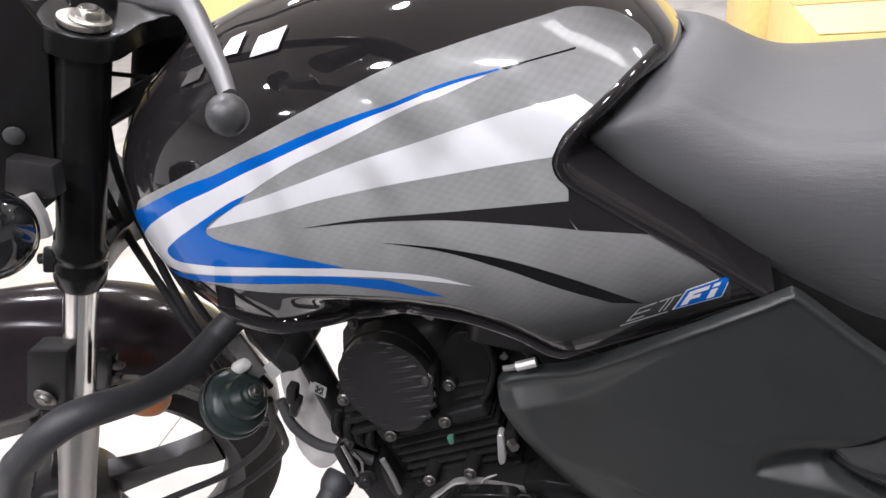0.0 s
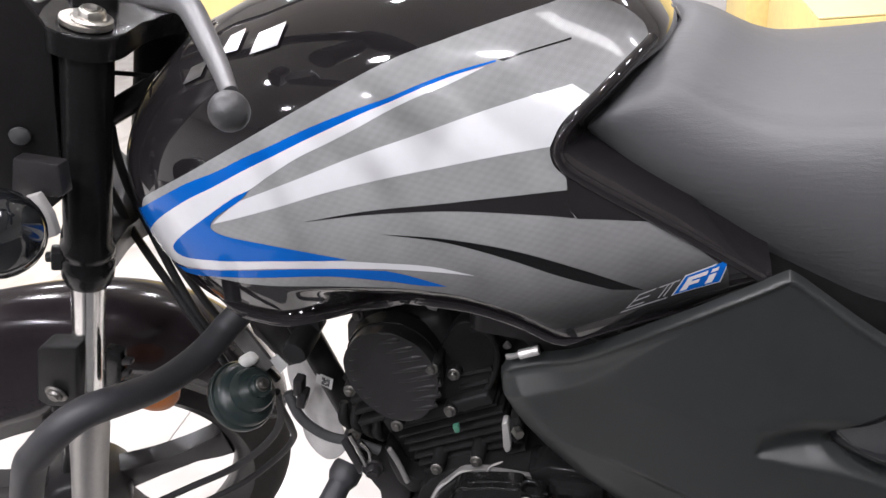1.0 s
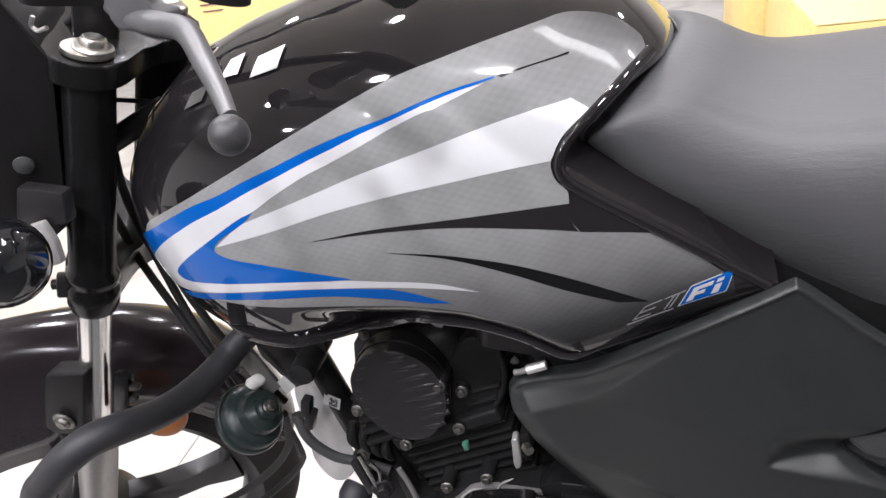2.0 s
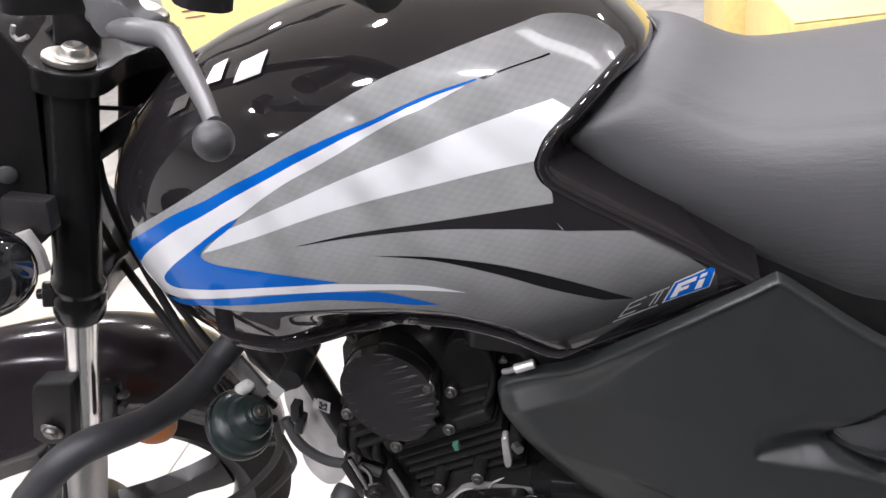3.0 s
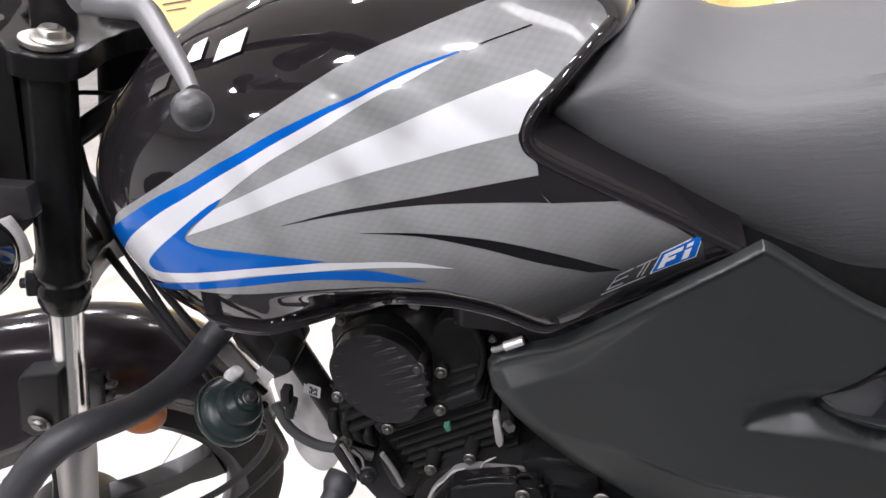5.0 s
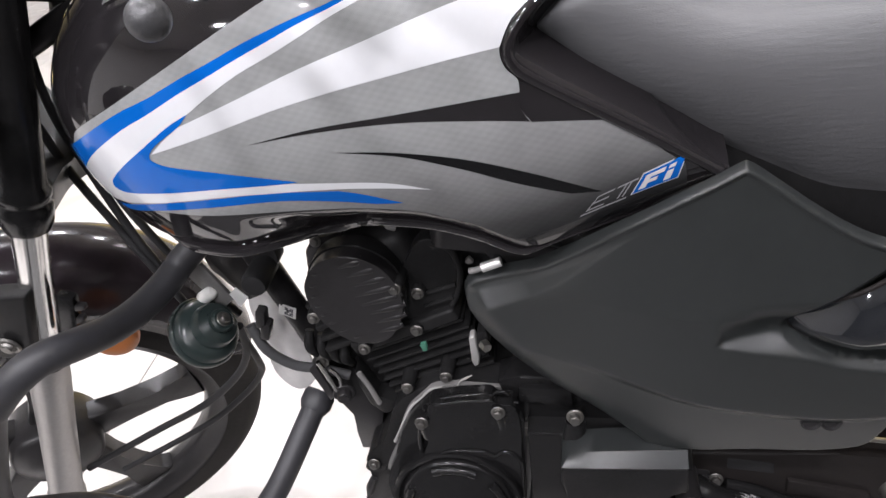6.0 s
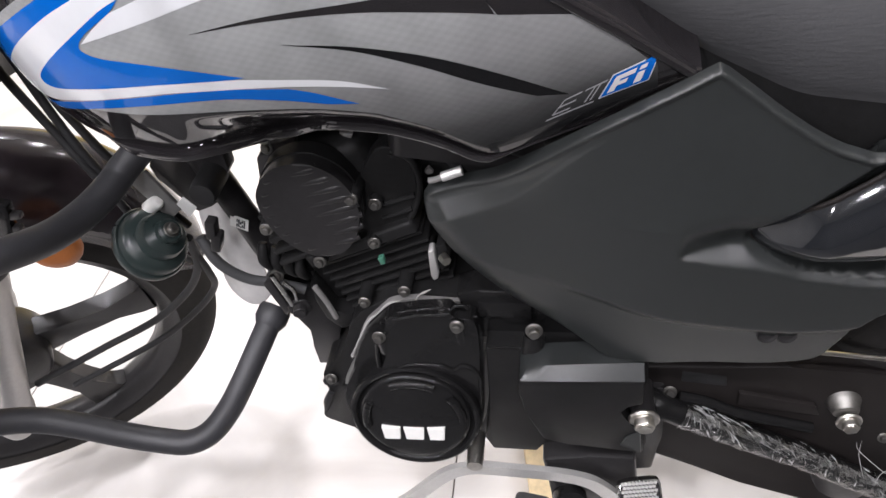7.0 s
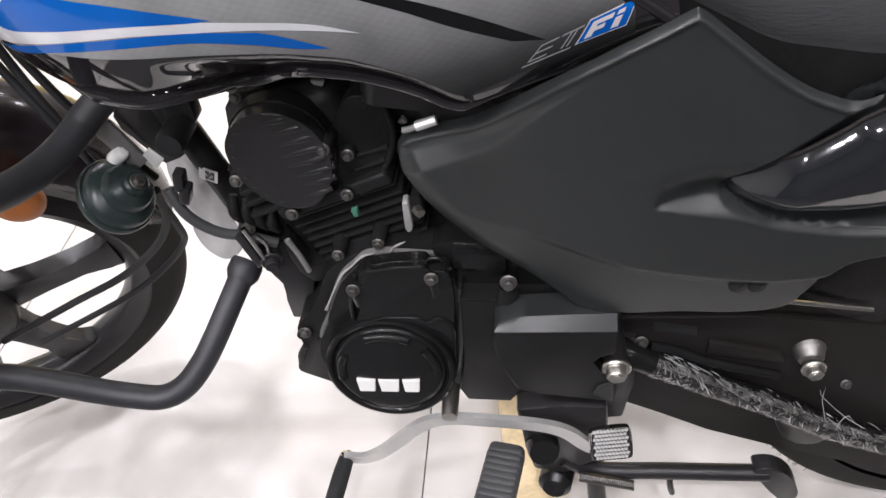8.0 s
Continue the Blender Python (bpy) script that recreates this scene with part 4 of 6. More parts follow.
part("airbox", block(0.2, 0.16, 0.18, pose(0.11, 0, 0.57), 0.02, 3), SATIN_BLACK, bike)
part("seat_base", side_prism([(0.10, 0.735), (0.20, 0.675), (0.36, 0.67), (0.6, 0.72), (0.6, 0.60), (0.3, 0.55), (0.05, 0.62)], 0.095, -0.098, 0.004), CAST_BLACK, bike)
part("inner_panel", block(0.14, 0.08, 0.17, pose(0.015, 0.03, 0.455), 0.01, 2), SATIN_BLACK, bike)
part("inner_panel", block(0.5, 0.14, 0.10, pose(0.42, 0, 0.50), 0.02, 2), SATIN_BLACK, bike)

# ---- front end, in the frame of the turned steering
RAKE, LOCK = radians(23.6), 0.6
k_ax = Vector((math.sin(RAKE), 0, math.cos(RAKE)))
f_0 = Vector((-math.cos(RAKE), 0, math.sin(RAKE)))
l_0 = Vector((0, -1, 0))
f_ax = f_0 * math.cos(LOCK) + l_0 * math.sin(LOCK)
l_ax = l_0 * math.cos(LOCK) - f_0 * math.sin(LOCK)
STEER = Matrix((f_ax, l_ax, k_ax)).transposed().to_4x4()  # x ahead, y to the left, z up the stem
STEER.translation = (-0.4166, 0, 0.911)
STEM = STEER @ Matrix.Translation((-0.035, 0, 0))


def st(a, b, c):
    return STEER @ Vector((a, b, c))


AXLE = -0.713
LEG = 0.092
for side in (1, -1):
    leg = empty("fork_leg", st(0.03, side * LEG, 0))
    leg.parent = bike
    base = leg.location.copy()
    leg.location = (0, 0, 0)
    m = axes(st(0.026, side * LEG, 0), k_ax)
    part("upper_cover", lathe([(0.0, -0.006), (0.0195, -0.006), (0.0205, -0.012), (0.0205, -0.20), (0.0235, -0.205), (0.0240, -0.212), (0.0222, -0.215), (0.0222, -0.219), (0.0240, -0.222), (0.0240, -0.232), (0.0232, -0.242), (0.0205, -0.250), (0.016, -0.250)], m, 36), ENGINE_GLOSS, leg, "gloss black fork cover")
    part("inner_tube", lathe([(0.0158, -0.245), (0.0158, -0.46)], m, 32), HARD_CHROME, leg, "chromed fork tube")
    part("dust_seal", lathe([(0.0158, -0.410), (0.0195, -0.411), (0.0235, -0.417), (0.0245, -0.428), (0.0235, -0.438), (0.021, -0.442)], m, 32), RUBBER, leg, "black rubber seal")
    part("slider", lathe([(0.0195, -0.436), (0.021, -0.442), (0.0215, -0.47), (0.0205, -0.56), (0.0205, -0.70), (0.023, -0.71), (0.024, -0.75), (0.018, -0.765), (0, -0.765)], m, 32), ALLOY, leg, "silver alloy slider")
    bolt(leg, st(0.022, side * LEG + 0.003, 0.012), k_ax, 0.0105, 0.009, "top_bolt", material=STEEL)
    part("washer", lathe([(0.007, 0.0075), (0.019, 0.0075), (0.0195, 0.009), (0.019, 0.0115), (0.007, 0.0125)], m, 32), STEEL, leg)
    bolt(leg, st(0.055, side * LEG, -0.222), f_ax, 0.0055, 0.006, "pinch_bolt", material=SATIN_BLACK)
    part("pinch_lug", block(0.03, 0.016, 0.02, axes(st(0.042, side * LEG, -0.222), k_ax, l_ax), 0.003), SATIN_BLACK, leg)
clamp_line = spline([(0.055, 0.101), (0.057, 0.075), (0.05, 0.045), (0.045, 0.0), (0.05, -0.045), (0.057, -0.075), (0.055, -0.101), (0.03, -0.115), (0.004, -0.108), (-0.022, -0.06), (-0.058, -0.028), (-0.066, 0.0), (-0.058, 0.028), (-0.022, 0.06), (0.004, 0.106), (0.03, 0.115)], 4, True)
part("top_clamp", prism([(p[0], p[1]) for p in clamp_line], -0.014, 0.006, STEER, 0.008, 4), ENGINE_GLOSS, bike, "gloss black upper fork clamp")
part("lower_clamp", prism([(p[0] * 0.80 + 0.003, p[1] * 0.94) for p in clamp_line], -0.235, -0.205, STEER, 0.004, 2), SATIN_BLACK, bike)
part("steering_head", lathe([(0, -0.205), (0.027, -0.205), (0.027, -0.19), (0.023, -0.18), (0.023, -0.04), (0.027, -0.03), (0.027, -0.02), (0, -0.02)], STEM, 28), SATIN_BLACK, bike)
stem = part("stem_nut", lathe([(0, 0.026), (0.012, 0.026), (0.0135, 0.024), (0.0185, 0.022), (0.0185, 0.016), (0.0165, 0.014), (0.0165, 0.004)], STEM, 32), STEEL, bike, "dark stem cap with a steel nut")
part("cap_ring", lathe([(0.0187, 0.0205), (0.0205, 0.0195), (0.0205, 0.012), (0.0187, 0.011)], STEM, 32), SATIN_BLACK, stem)
part("head_stay", tube([(-0.441, -0.045, 0.857), (-0.415, -0.04, 0.8525), (-0.380, -0.03, 0.844)], 0.0022, 8), SATIN_BLACK, bike)
part("head_stay", tube([(-0.470, -0.05, 0.803), (-0.43, -0.04, 0.8195), (-0.38, -0.03, 0.84)], 0.0105, 10), SATIN_BLACK, bike)
# handlebar, switch pod, lever
bar = [st(0.02, 0.0, 0.055), st(0.02, 0.06, 0.055), st(0.02, 0.10, 0.075), st(-0.01, 0.14, 0.13), st(-0.05, 0.20, 0.165), st(-0.115, 0.35, 0.168)]
bar_r = [st(0.02, 0.0, 0.055), st(0.02, -0.06, 0.055), st(0.02, -0.10, 0.075), st(-0.01, -0.14, 0.18), st(-0.05, -0.20, 0.25), st(-0.10, -0.33, 0.285)]
part("handlebar", tube(bar, 0.011), SATIN_BLACK, bike)
part("handlebar", tube(bar_r, 0.011), SATIN_BLACK, bike)
part("grip", tube([bar_r[4], bar_r[5]], 0.016), RUBBER, bike)
part("grip", tube([bar[4], bar[5]], 0.016), RUBBER, bike)
for s in (1, -1):
    part("bar_riser", block(0.035, 0.024, 0.06, axes(st(0.02, s * 0.045, 0.035), k_ax, l_ax), 0.005), SATIN_BLACK, bike)

part("switch_pod", block(0.036, 0.034, 0.05, axes((-0.212, -0.155, 0.964), k_ax, l_ax), 0.014, 4), SATIN_BLACK, bike)
lever = part("clutch_lever", tube([(-0.2749, -0.1850, 0.9494), (-0.2587, -0.1920, 0.9407), (-0.2325, -0.2060, 0.9371), (-0.2129, -0.2200, 0.9365), (-0.1990, -0.2340, 0.9336), (-0.1807, -0.2570, 0.9241), (-0.1650, -0.2770, 0.9147), (-0.1544, -0.2920, 0.9079)], [0.0072, 0.0078, 0.0072, 0.0070, 0.0068, 0.0060, 0.0049, 0.0042], 16, 6, flat=0.8), LEVER_GREY, bike, "grey painted clutch lever with a ball end")
part("lever_ball", lathe([(0.0093 * math.sin(a), -0.0093 * math.cos(a)) for a in (math.pi * k / 16 for k in range(17))], axes((-0.1521, -0.3000, 0.9023), (0.2, -0.6, -0.7)), 28), LEVER_DARK, lever)
part("lever_bracket", block(0.05, 0.03, 0.024, axes((-0.302, -0.188, 0.968), k_ax, (0.8, -0.5, 0)), 0.008, 3), SATIN_BLACK, bike)

part("lever_root", side_prism([(-0.2718, 0.9619), (-0.2477, 0.9586), (-0.2466, 0.9460), (-0.2334, 0.9411), (-0.2370, 0.9326), (-0.2525, 0.9319), (-0.2694, 0.9346), (-0.2728, 0.9422)], -0.180, -0.198, 0.005, 3), LEVER_GREY, lever)
part("control_cable", tube([(-0.4817, -0.0500, 0.9011), (-0.4525, -0.0500, 0.9121), (-0.4233, -0.0500, 0.9248), (-0.3973, -0.0500, 0.9417), (-0.3828, -0.0500, 0.9570)], 0.003, 10), RUBBER, bike)
part("control_cable", tube([(-0.4945, -0.0300, 0.8761), (-0.4689, -0.0300, 0.9013), (-0.4416, -0.0300, 0.9141), (-0.4141, -0.0300, 0.9235), (-0.3826, -0.0300, 0.9489)], 0.0038, 10), RUBBER, bike)
part("cable_guide", tube([(-0.3573, -0.1600, 0.9451), (-0.3612, -0.1600, 0.9398), (-0.3580, -0.1600, 0.9357), (-0.3502, -0.1600, 0.9369)], 0.0016, 8), ALLOY, bike, "bent bare wire guide")

# headlamp cowl and the screw on it
cowl = part("headlamp_cowl", lathe([(0.0, -0.11), (0.06, -0.10), (0.095, -0.06), (0.108, 0.0), (0.11, 0.05), (0.104, 0.075), (0.09, 0.08), (0.0, 0.085)], axes(st(0.125, 0, -0.07), f_ax), 40), SATIN_BLACK, bike, "black headlamp cowl")
part("cowl_bracket", prism([(0.045, -0.15), (0.075, -0.185), (0.16, -0.20), (0.22, -0.10), (0.20, 0.06), (0.10, 0.07), (0.05, 0.0)], 0.096, 0.102, STEER @ Matrix(((1, 0, 0, 0), (0, 0, 1, 0), (0, 1, 0, 0), (0, 0, 0, 1))), 0.002), SATIN_BLACK, cowl)
part("cowl_screw", lathe([(0, 0.004), (0.004, 0.0038), (0.0075, 0.002), (0.008, 0)], axes(st(0.074, 0.104, -0.088), l_ax), 20), GREY_RUBBER, cowl)
indicator = part("indicator", lathe([(0.0, 0.046), (0.016, 0.043), (0.026, 0.034), (0.031, 0.02), (0.032, 0.004), (0.029, -0.010), (0.016, -0.018), (0.0, -0.02)], axes((-0.4249, -0.2100, 0.7886), (0.75, -0.55, 0.3)), 28), LENS_BLACK, bike, "smoked glossy turn indicator")
for k in range(6):
    part("lens_rib", lathe([(0.0325 - 0.0032 * k, 0.000 + 0.0075 * k), (0.0333 - 0.0032 * k, 0.0025 + 0.0075 * k), (0.0310 - 0.0032 * k, 0.005 + 0.0075 * k)], axes((-0.4249, -0.2100, 0.7886), (0.75, -0.55, 0.3)), 28), LENS_BLACK, indicator)
part("plate_lug", side_prism([(-0.4560, 0.7868), (-0.4383, 0.7907), (-0.4342, 0.7725), (-0.4370, 0.7522), (-0.4775, 0.7420)], -0.145, -0.151, 0.002), LUG_GREY, bike, "grey sheet lug beside the fork")
part("lug_bracket", side_prism([(-0.4568, 0.8184), (-0.4153, 0.8112), (-0.4233, 0.7838), (-0.4323, 0.7815), (-0.4467, 0.7863), (-0.4674, 0.7818), (-0.4745, 0.7858)], -0.130, -0.142, 0.003), SATIN_BLACK, bike)

# front wheel
WHEEL = Matrix((f_ax, k_ax, l_ax)).transposed().to_4x4()  # z along the axle, to the left
WHEEL.translation = st(0.03, 0, AXLE)
R = 0.286
wheel = empty("front_wheel")
wheel.parent = bike
tyre = []
for k in range(33):
    a = math.pi * (k / 32) - math.pi / 2
    tyre.append((R - 0.064 + 0.064 * math.cos(a * 0.98) ** 0.75, 0.037 * math.sin(a) * (1.0 if abs(math.sin(a)) < 0.9 else 0.97)))
part("tyre", lathe(tyre, WHEEL, 96), TYRE, wheel, "black road tyre")
bm = bmesh.new()
for s in (-1, 1):
    lathe([(R - 0.052, s * 0.031), (R - 0.056, s * 0.034), (R - 0.062, s * 0.033), (R - 0.068, s * 0.027), (R - 0.078, s * 0.022), (R - 0.084, s * 0.012), (R - 0.085, 0)], WHEEL, 96, bm)
part("rim", bm, SATIN_BLACK, wheel, "black alloy rim")
for s, r0, r1 in ((1, 0.030, 0.060), (-1, 0.030, 0.060)):
    part("hub", lathe([(0.0, s * 0.055), (0.016, s * 0.055), (0.018, s * 0.050), (0.03, s * 0.046), (0.05, s * 0.04), (0.058, s * 0.03), (0.06, 0)], WHEEL, 48), SATIN_BLACK, wheel)
for k in range(5):
    a = 2 * math.pi * k / 5 + radians(157)
    bm = bmesh.new()
    turn = WHEEL @ Matrix.Rotation(a, 4, "Z")
    line = [(0.05, 0.026), (0.10, 0.017), (0.15, 0.0155), (0.185, 0.020), (0.20, 0.034), (0.20, -0.034), (0.185, -0.020), (0.15, -0.0155), (0.10, -0.017), (0.05, -0.026)]
    prism(line, -0.014, 0.014, turn, 0.005, 2, bm)
    part("spoke", bm, SATIN_BLACK, wheel)
part("axle_nut", lathe([(0, 0.105), (0.011, 0.105), (0.012, 0.10), (0.012, 0.055)], WHEEL, 6), STEEL, wheel)

# front mudguard
guard_bm = bmesh.new()
FR = 0.370
rows = []
for k in range(61):
    a = radians(38 + 114 * k / 60)          # from the rear foot, over the top, to the front
    rear = smooth_step(80, 24, math.degrees(a))
    wide, skirt = 0.062 - 0.004 * rear, 0.085 - 0.03 * rear
    skirt += 0.07 * smooth_step(84, 104, math.degrees(a))
    skirt *= math.sqrt(1 - max(0, 1 - k / 7) ** 2 * 0.8)
    rr = FR - 0.061 * rear
    row = []
    for j in range(15):
        s = j / 7 - 1
        b = math.copysign(wide * abs(math.sin(s * math.pi / 2)) ** 0.85, s)
        drop = (1 - max(0, math.cos(s * math.pi / 2)) ** 0.9) * skirt
        q = rr - drop
        row.append(guard_bm.verts.new(WHEEL @ Vector((-q * math.cos(a), q * math.sin(a), b))))
    rows.append(row)
for a, b in zip(rows, rows[1:]):
    for j in range(14):
        guard_bm.faces.new((a[j], a[j + 1], b[j + 1], b[j]))
mudguard = part("front_mudguard", guard_bm, GUARD_PAINT, bike, "gloss black front mudguard")
mudguard.modifiers.new("thickness", "SOLIDIFY").thickness = 0.0025
stay = part("fork_stay", side_prism([(-0.5653, 0.5976), (-0.5573, 0.6037), (-0.5094, 0.6064), (-0.5482, 0.5214), (-0.5864, 0.5207), (-0.5977, 0.5306)], -0.095, -0.117, 0.004, 3), CAST_BLACK, mudguard)
bolt(stay, (-0.5630, -0.1190, 0.5439), (0, -1, -0.2), 0.0085, 0.006, material=BOLT_ZINC)
tab = part("fork_tab", side_prism([(-0.5002, 0.5895), (-0.4818, 0.5849), (-0.4973, 0.5458), (-0.5245, 0.5319)], -0.088, -0.098, 0.003, 2), ENGINE_GLOSS, mudguard)
part("tab_lug", side_prism([(-0.4889, 0.5748), (-0.4758, 0.5738), (-0.4776, 0.5677), (-0.4929, 0.5657)], -0.09, -0.096, 0.0015), SATIN_BLACK, tab)
part("tab_lug", side_prism([(-0.4962, 0.5579), (-0.4846, 0.5591), (-0.4848, 0.5538), (-0.5010, 0.5469)], -0.09, -0.096, 0.0015), SATIN_BLACK, tab)
part("mudguard_stay", prism([(-0.035, 0.24), (0.035, 0.24), (0.035, 0.29), (0.028, 0.297), (-0.028, 0.297), (-0.035, 0.29)], 0.060, 0.067, WHEEL, 0.003), ENGINE_GLOSS, mudguard)
# added piece over the mudguard's tail; its pale colour is the floor's reflection
def tail_y(x, z):
    u = (x - (-0.3449) - (z - 0.4603) * 0.0451)
    return 0.02 + 5.0 * (u - 0.004) ** 2 + 0.06 * (z - 0.3273)


TAIL_OUTLINE = spline([(-0.3779, 0.4835), (-0.3558, 0.4908), (-0.3441, 0.4700), (-0.3313, 0.4306), (-0.3295, 0.3859), (-0.3272, 0.3523), (-0.3412, 0.3303), (-0.3617, 0.3232), (-0.3813, 0.3367), (-0.3898, 0.3578), (-0.3868, 0.3894), (-0.3925, 0.4256), (-0.3919, 0.4547)], 4, True)
flap = moulding("guard_tail_sheen", [(float(p[0]), float(p[1])) for p in TAIL_OUTLINE], tail_y, 0.004, TAIL_SHEEN, mudguard, "mudguard tail with the floor's pale reflection put into its colour")
flap.modifiers.new("thickness", "SOLIDIFY").thickness = 0.002
part("reflector", lathe([(0, 0.009), (0.012, 0.0088), (0.0195, 0.0075), (0.0245, 0.004), (0.0258, 0.0), (0.0258, -0.005), (0, -0.005)], axes((-0.4933, -0.066, 0.5014), (0.35, -0.93, -0.12)), 32), ORANGE, bike, "round orange side reflector")
part("guard_plate", block(0.06, 0.03, 0.002, axes(st(0.2, 0.02, -0.33), k_ax, l_ax), 0.0005), LABEL, bike, "small printed label plate")

# ---- frame tubes, horn, crash guard
down = part("down_tube", tube([(-0.375, -0.008, 0.70), (-0.345, -0.012, 0.63), (-0.318, -0.02, 0.57), (-0.285, -0.025, 0.46), (-0.255, -0.03, 0.36), (-0.225, -0.03, 0.27)], 0.0145, 18), SATIN_BLACK, bike)
sticker = part("sticker", block(0.020, 0.014, 0.0006, axes((-0.2985, -0.0385, 0.510), (-0.15, -0.95, 0.15), (0.28, 0, 0.96)), 0), LABEL, down, "white label with a small printed square", smooth=False)
bm = bmesh.new()
for i in range(5):
    for j in range(5):
        if (i * 3 + j * 5 + i * j) % 3 != 1:
            block(0.0016, 0.0016, 0.0003, axes((-0.2985, -0.0391, 0.510), (-0.15, -0.95, 0.15), (0.28, 0, 0.96)) @ pose(-0.002 + 0.002 * i, -0.004 + 0.002 * j, 0.0003), 0, bm=bm)
part("print", bm, INK, sticker, smooth=False)
part("gusset", side_prism([(-0.385, 0.70), (-0.33, 0.685), (-0.25, 0.672), (-0.25, 0.655), (-0.30, 0.635), (-0.34, 0.60)], -0.018, -0.034, 0.003), SATIN_BLACK, bike)
part("mount_pin", lathe([(0, 0.02), (0.012, 0.019), (0.0135, 0.014), (0.0135, -0.02), (0, -0.02)], axes((-0.309, -0.045, 0.566), (0, -1, 0)), 20), RUBBER, bike)

part("gusset", side_prism([(-0.3676, 0.5993), (-0.2927, 0.6027), (-0.2926, 0.5683), (-0.3285, 0.5265), (-0.3407, 0.5254), (-0.3531, 0.5384), (-0.3720, 0.5773)], -0.012, -0.03, 0.003), SATIN_BLACK, bike)

part("gusset", side_prism([(-0.3920, 0.5604), (-0.3552, 0.5725), (-0.3261, 0.5583), (-0.3201, 0.5183), (-0.3417, 0.5041), (-0.3605, 0.4970), (-0.3754, 0.5242), (-0.3891, 0.5417)], 0.012, -0.006, 0.003), SATIN_BLACK, bike)
crash = empty("crash_guard")
crash.parent = bike
part("upper_bar", tube([(-0.335, -0.035, 0.628), (-0.3667, -0.0680, 0.6056), (-0.3746, -0.0850, 0.5985), (-0.3824, -0.1120, 0.5954), (-0.3895, -0.1400, 0.5974), (-0.3945, -0.1620, 0.6028), (-0.3984, -0.1820, 0.6112), (-0.4054, -0.2060, 0.6220), (-0.4151, -0.2210, 0.6252), (-0.4319, -0.2330, 0.6173), (-0.4576, -0.2390, 0.5957), (-0.4833, -0.2400, 0.5659),
                         (-0.566, -0.228, 0.425), (-0.558, -0.205, 0.39), (-0.530, -0.184, 0.367), (-0.500, -0.175, 0.348), (-0.450, -0.167, 0.316), (-0.412, -0.163, 0.300), (-0.385, -0.160, 0.295), (-0.362, -0.150, 0.301), (-0.344, -0.132, 0.315), (-0.330, -0.110, 0.332), (-0.315, -0.078, 0.354), (-0.304, -0.048, 0.370)],
                        0.0138, 20, 5), RUBBER_COAT, crash, "rubber-coated black tube")
part("end_collar", lathe([(0.0, -0.004), (0.017, -0.004), (0.0185, 0.0), (0.0185, 0.012), (0.0145, 0.02)], axes((-0.300, -0.036, 0.375), (-0.3, -0.85, -0.4)), 24), RUBBER_COAT, crash)

horn = empty("horn")
horn.parent = bike
HORN_AIM = (0.811, -0.140, 0.568)
HM = axes((-0.369, -0.083, 0.524), HORN_AIM)
part("horn_body", lathe([(0, -0.012), (0.033, -0.012), (0.0365, -0.006), (0.037, 0), (0.0358, 0.002), (0.034, 0.0025), (0.0332, 0.009), (0.0315, 0.012), (0.027, 0.0145), (0.0235, 0.016), (0.0225, 0.024), (0.021, 0.027), (0.015, 0.0295), (0.0125, 0.031), (0.012, 0.037), (0.010, 0.039), (0.0, 0.039)], HM, 48), HORN_PAINT, horn, "dark green-grey stepped horn body")
bolt(horn, HM @ Vector((0, 0, 0.038)), HORN_AIM, 0.0055, 0.006, "horn_nut")
part("terminal", lathe([(0, 0.011), (0.004, 0.0105), (0.0065, 0.008), (0.0072, 0.003), (0.0072, -0.01), (0, -0.01)], axes((-0.362, -0.063, 0.556), HORN_AIM), 18), WHITE_BIT, horn, "white plastic terminal cap")
part("horn_bracket", side_prism([(-0.3772, 0.5842), (-0.3563, 0.5941), (-0.3368, 0.5482), (-0.3548, 0.5349)], -0.058, -0.062, 0.001), BRACKET_GREY, horn, "grey sheet bracket")
for k in range(2):
    part("connector", block(0.022, 0.010, 0.012, axes((-0.306, -0.075, 0.535 - 0.016 * k), (0, -1, 0), (1, 0, -0.25 - 0.1 * k)), 0.002), SATIN_BLACK, horn)
part("horn_tag", side_prism([(-0.3367, 0.5583), (-0.3272, 0.5666), (-0.3179, 0.5531), (-0.3298, 0.5412)], -0.065, -0.066, 0), LABEL, horn, "small white printed tag", smooth=False)

# control cables
cables = (
    [(-0.47, -0.05, 0.80), (-0.476, -0.035, 0.745), (-0.462, -0.04, 0.69), (-0.44, -0.045, 0.635), (-0.415, -0.05, 0.575), (-0.395, -0.045, 0.50), (-0.40, 0.0, 0.42)],
    [(-0.44, 0.02, 0.83), (-0.45, -0.01, 0.75), (-0.438, -0.03, 0.68), (-0.412, -0.04, 0.62), (-0.385, -0.04, 0.56), (-0.36, -0.03, 0.50)],
    [(-0.45, -0.02, 0.84), (-0.462, -0.025, 0.76), (-0.446, -0.035, 0.69), (-0.425, -0.045, 0.62), (-0.405, -0.045, 0.55)],
)
for c in cables:
    part("control_cable", tube(c, 0.0042, 10), RUBBER, bike)
part("hose", tube([(-0.325, -0.07, 0.52), (-0.315, -0.075, 0.49), (-0.295, -0.07, 0.462), (-0.27, -0.06, 0.445), (-0.245, -0.055, 0.43)], 0.0055, 10), GREY_RUBBER, bike, "grey rubber hose")
part("speedometer_cable", tube([(-0.345, -0.06, 0.51), (-0.365, -0.04, 0.45), (-0.40, -0.03, 0.40), (-0.46, -0.03, 0.35), (-0.54, -0.04, 0.31), (-0.64, -0.07, 0.27)], 0.0045, 10), RUBBER, bike)
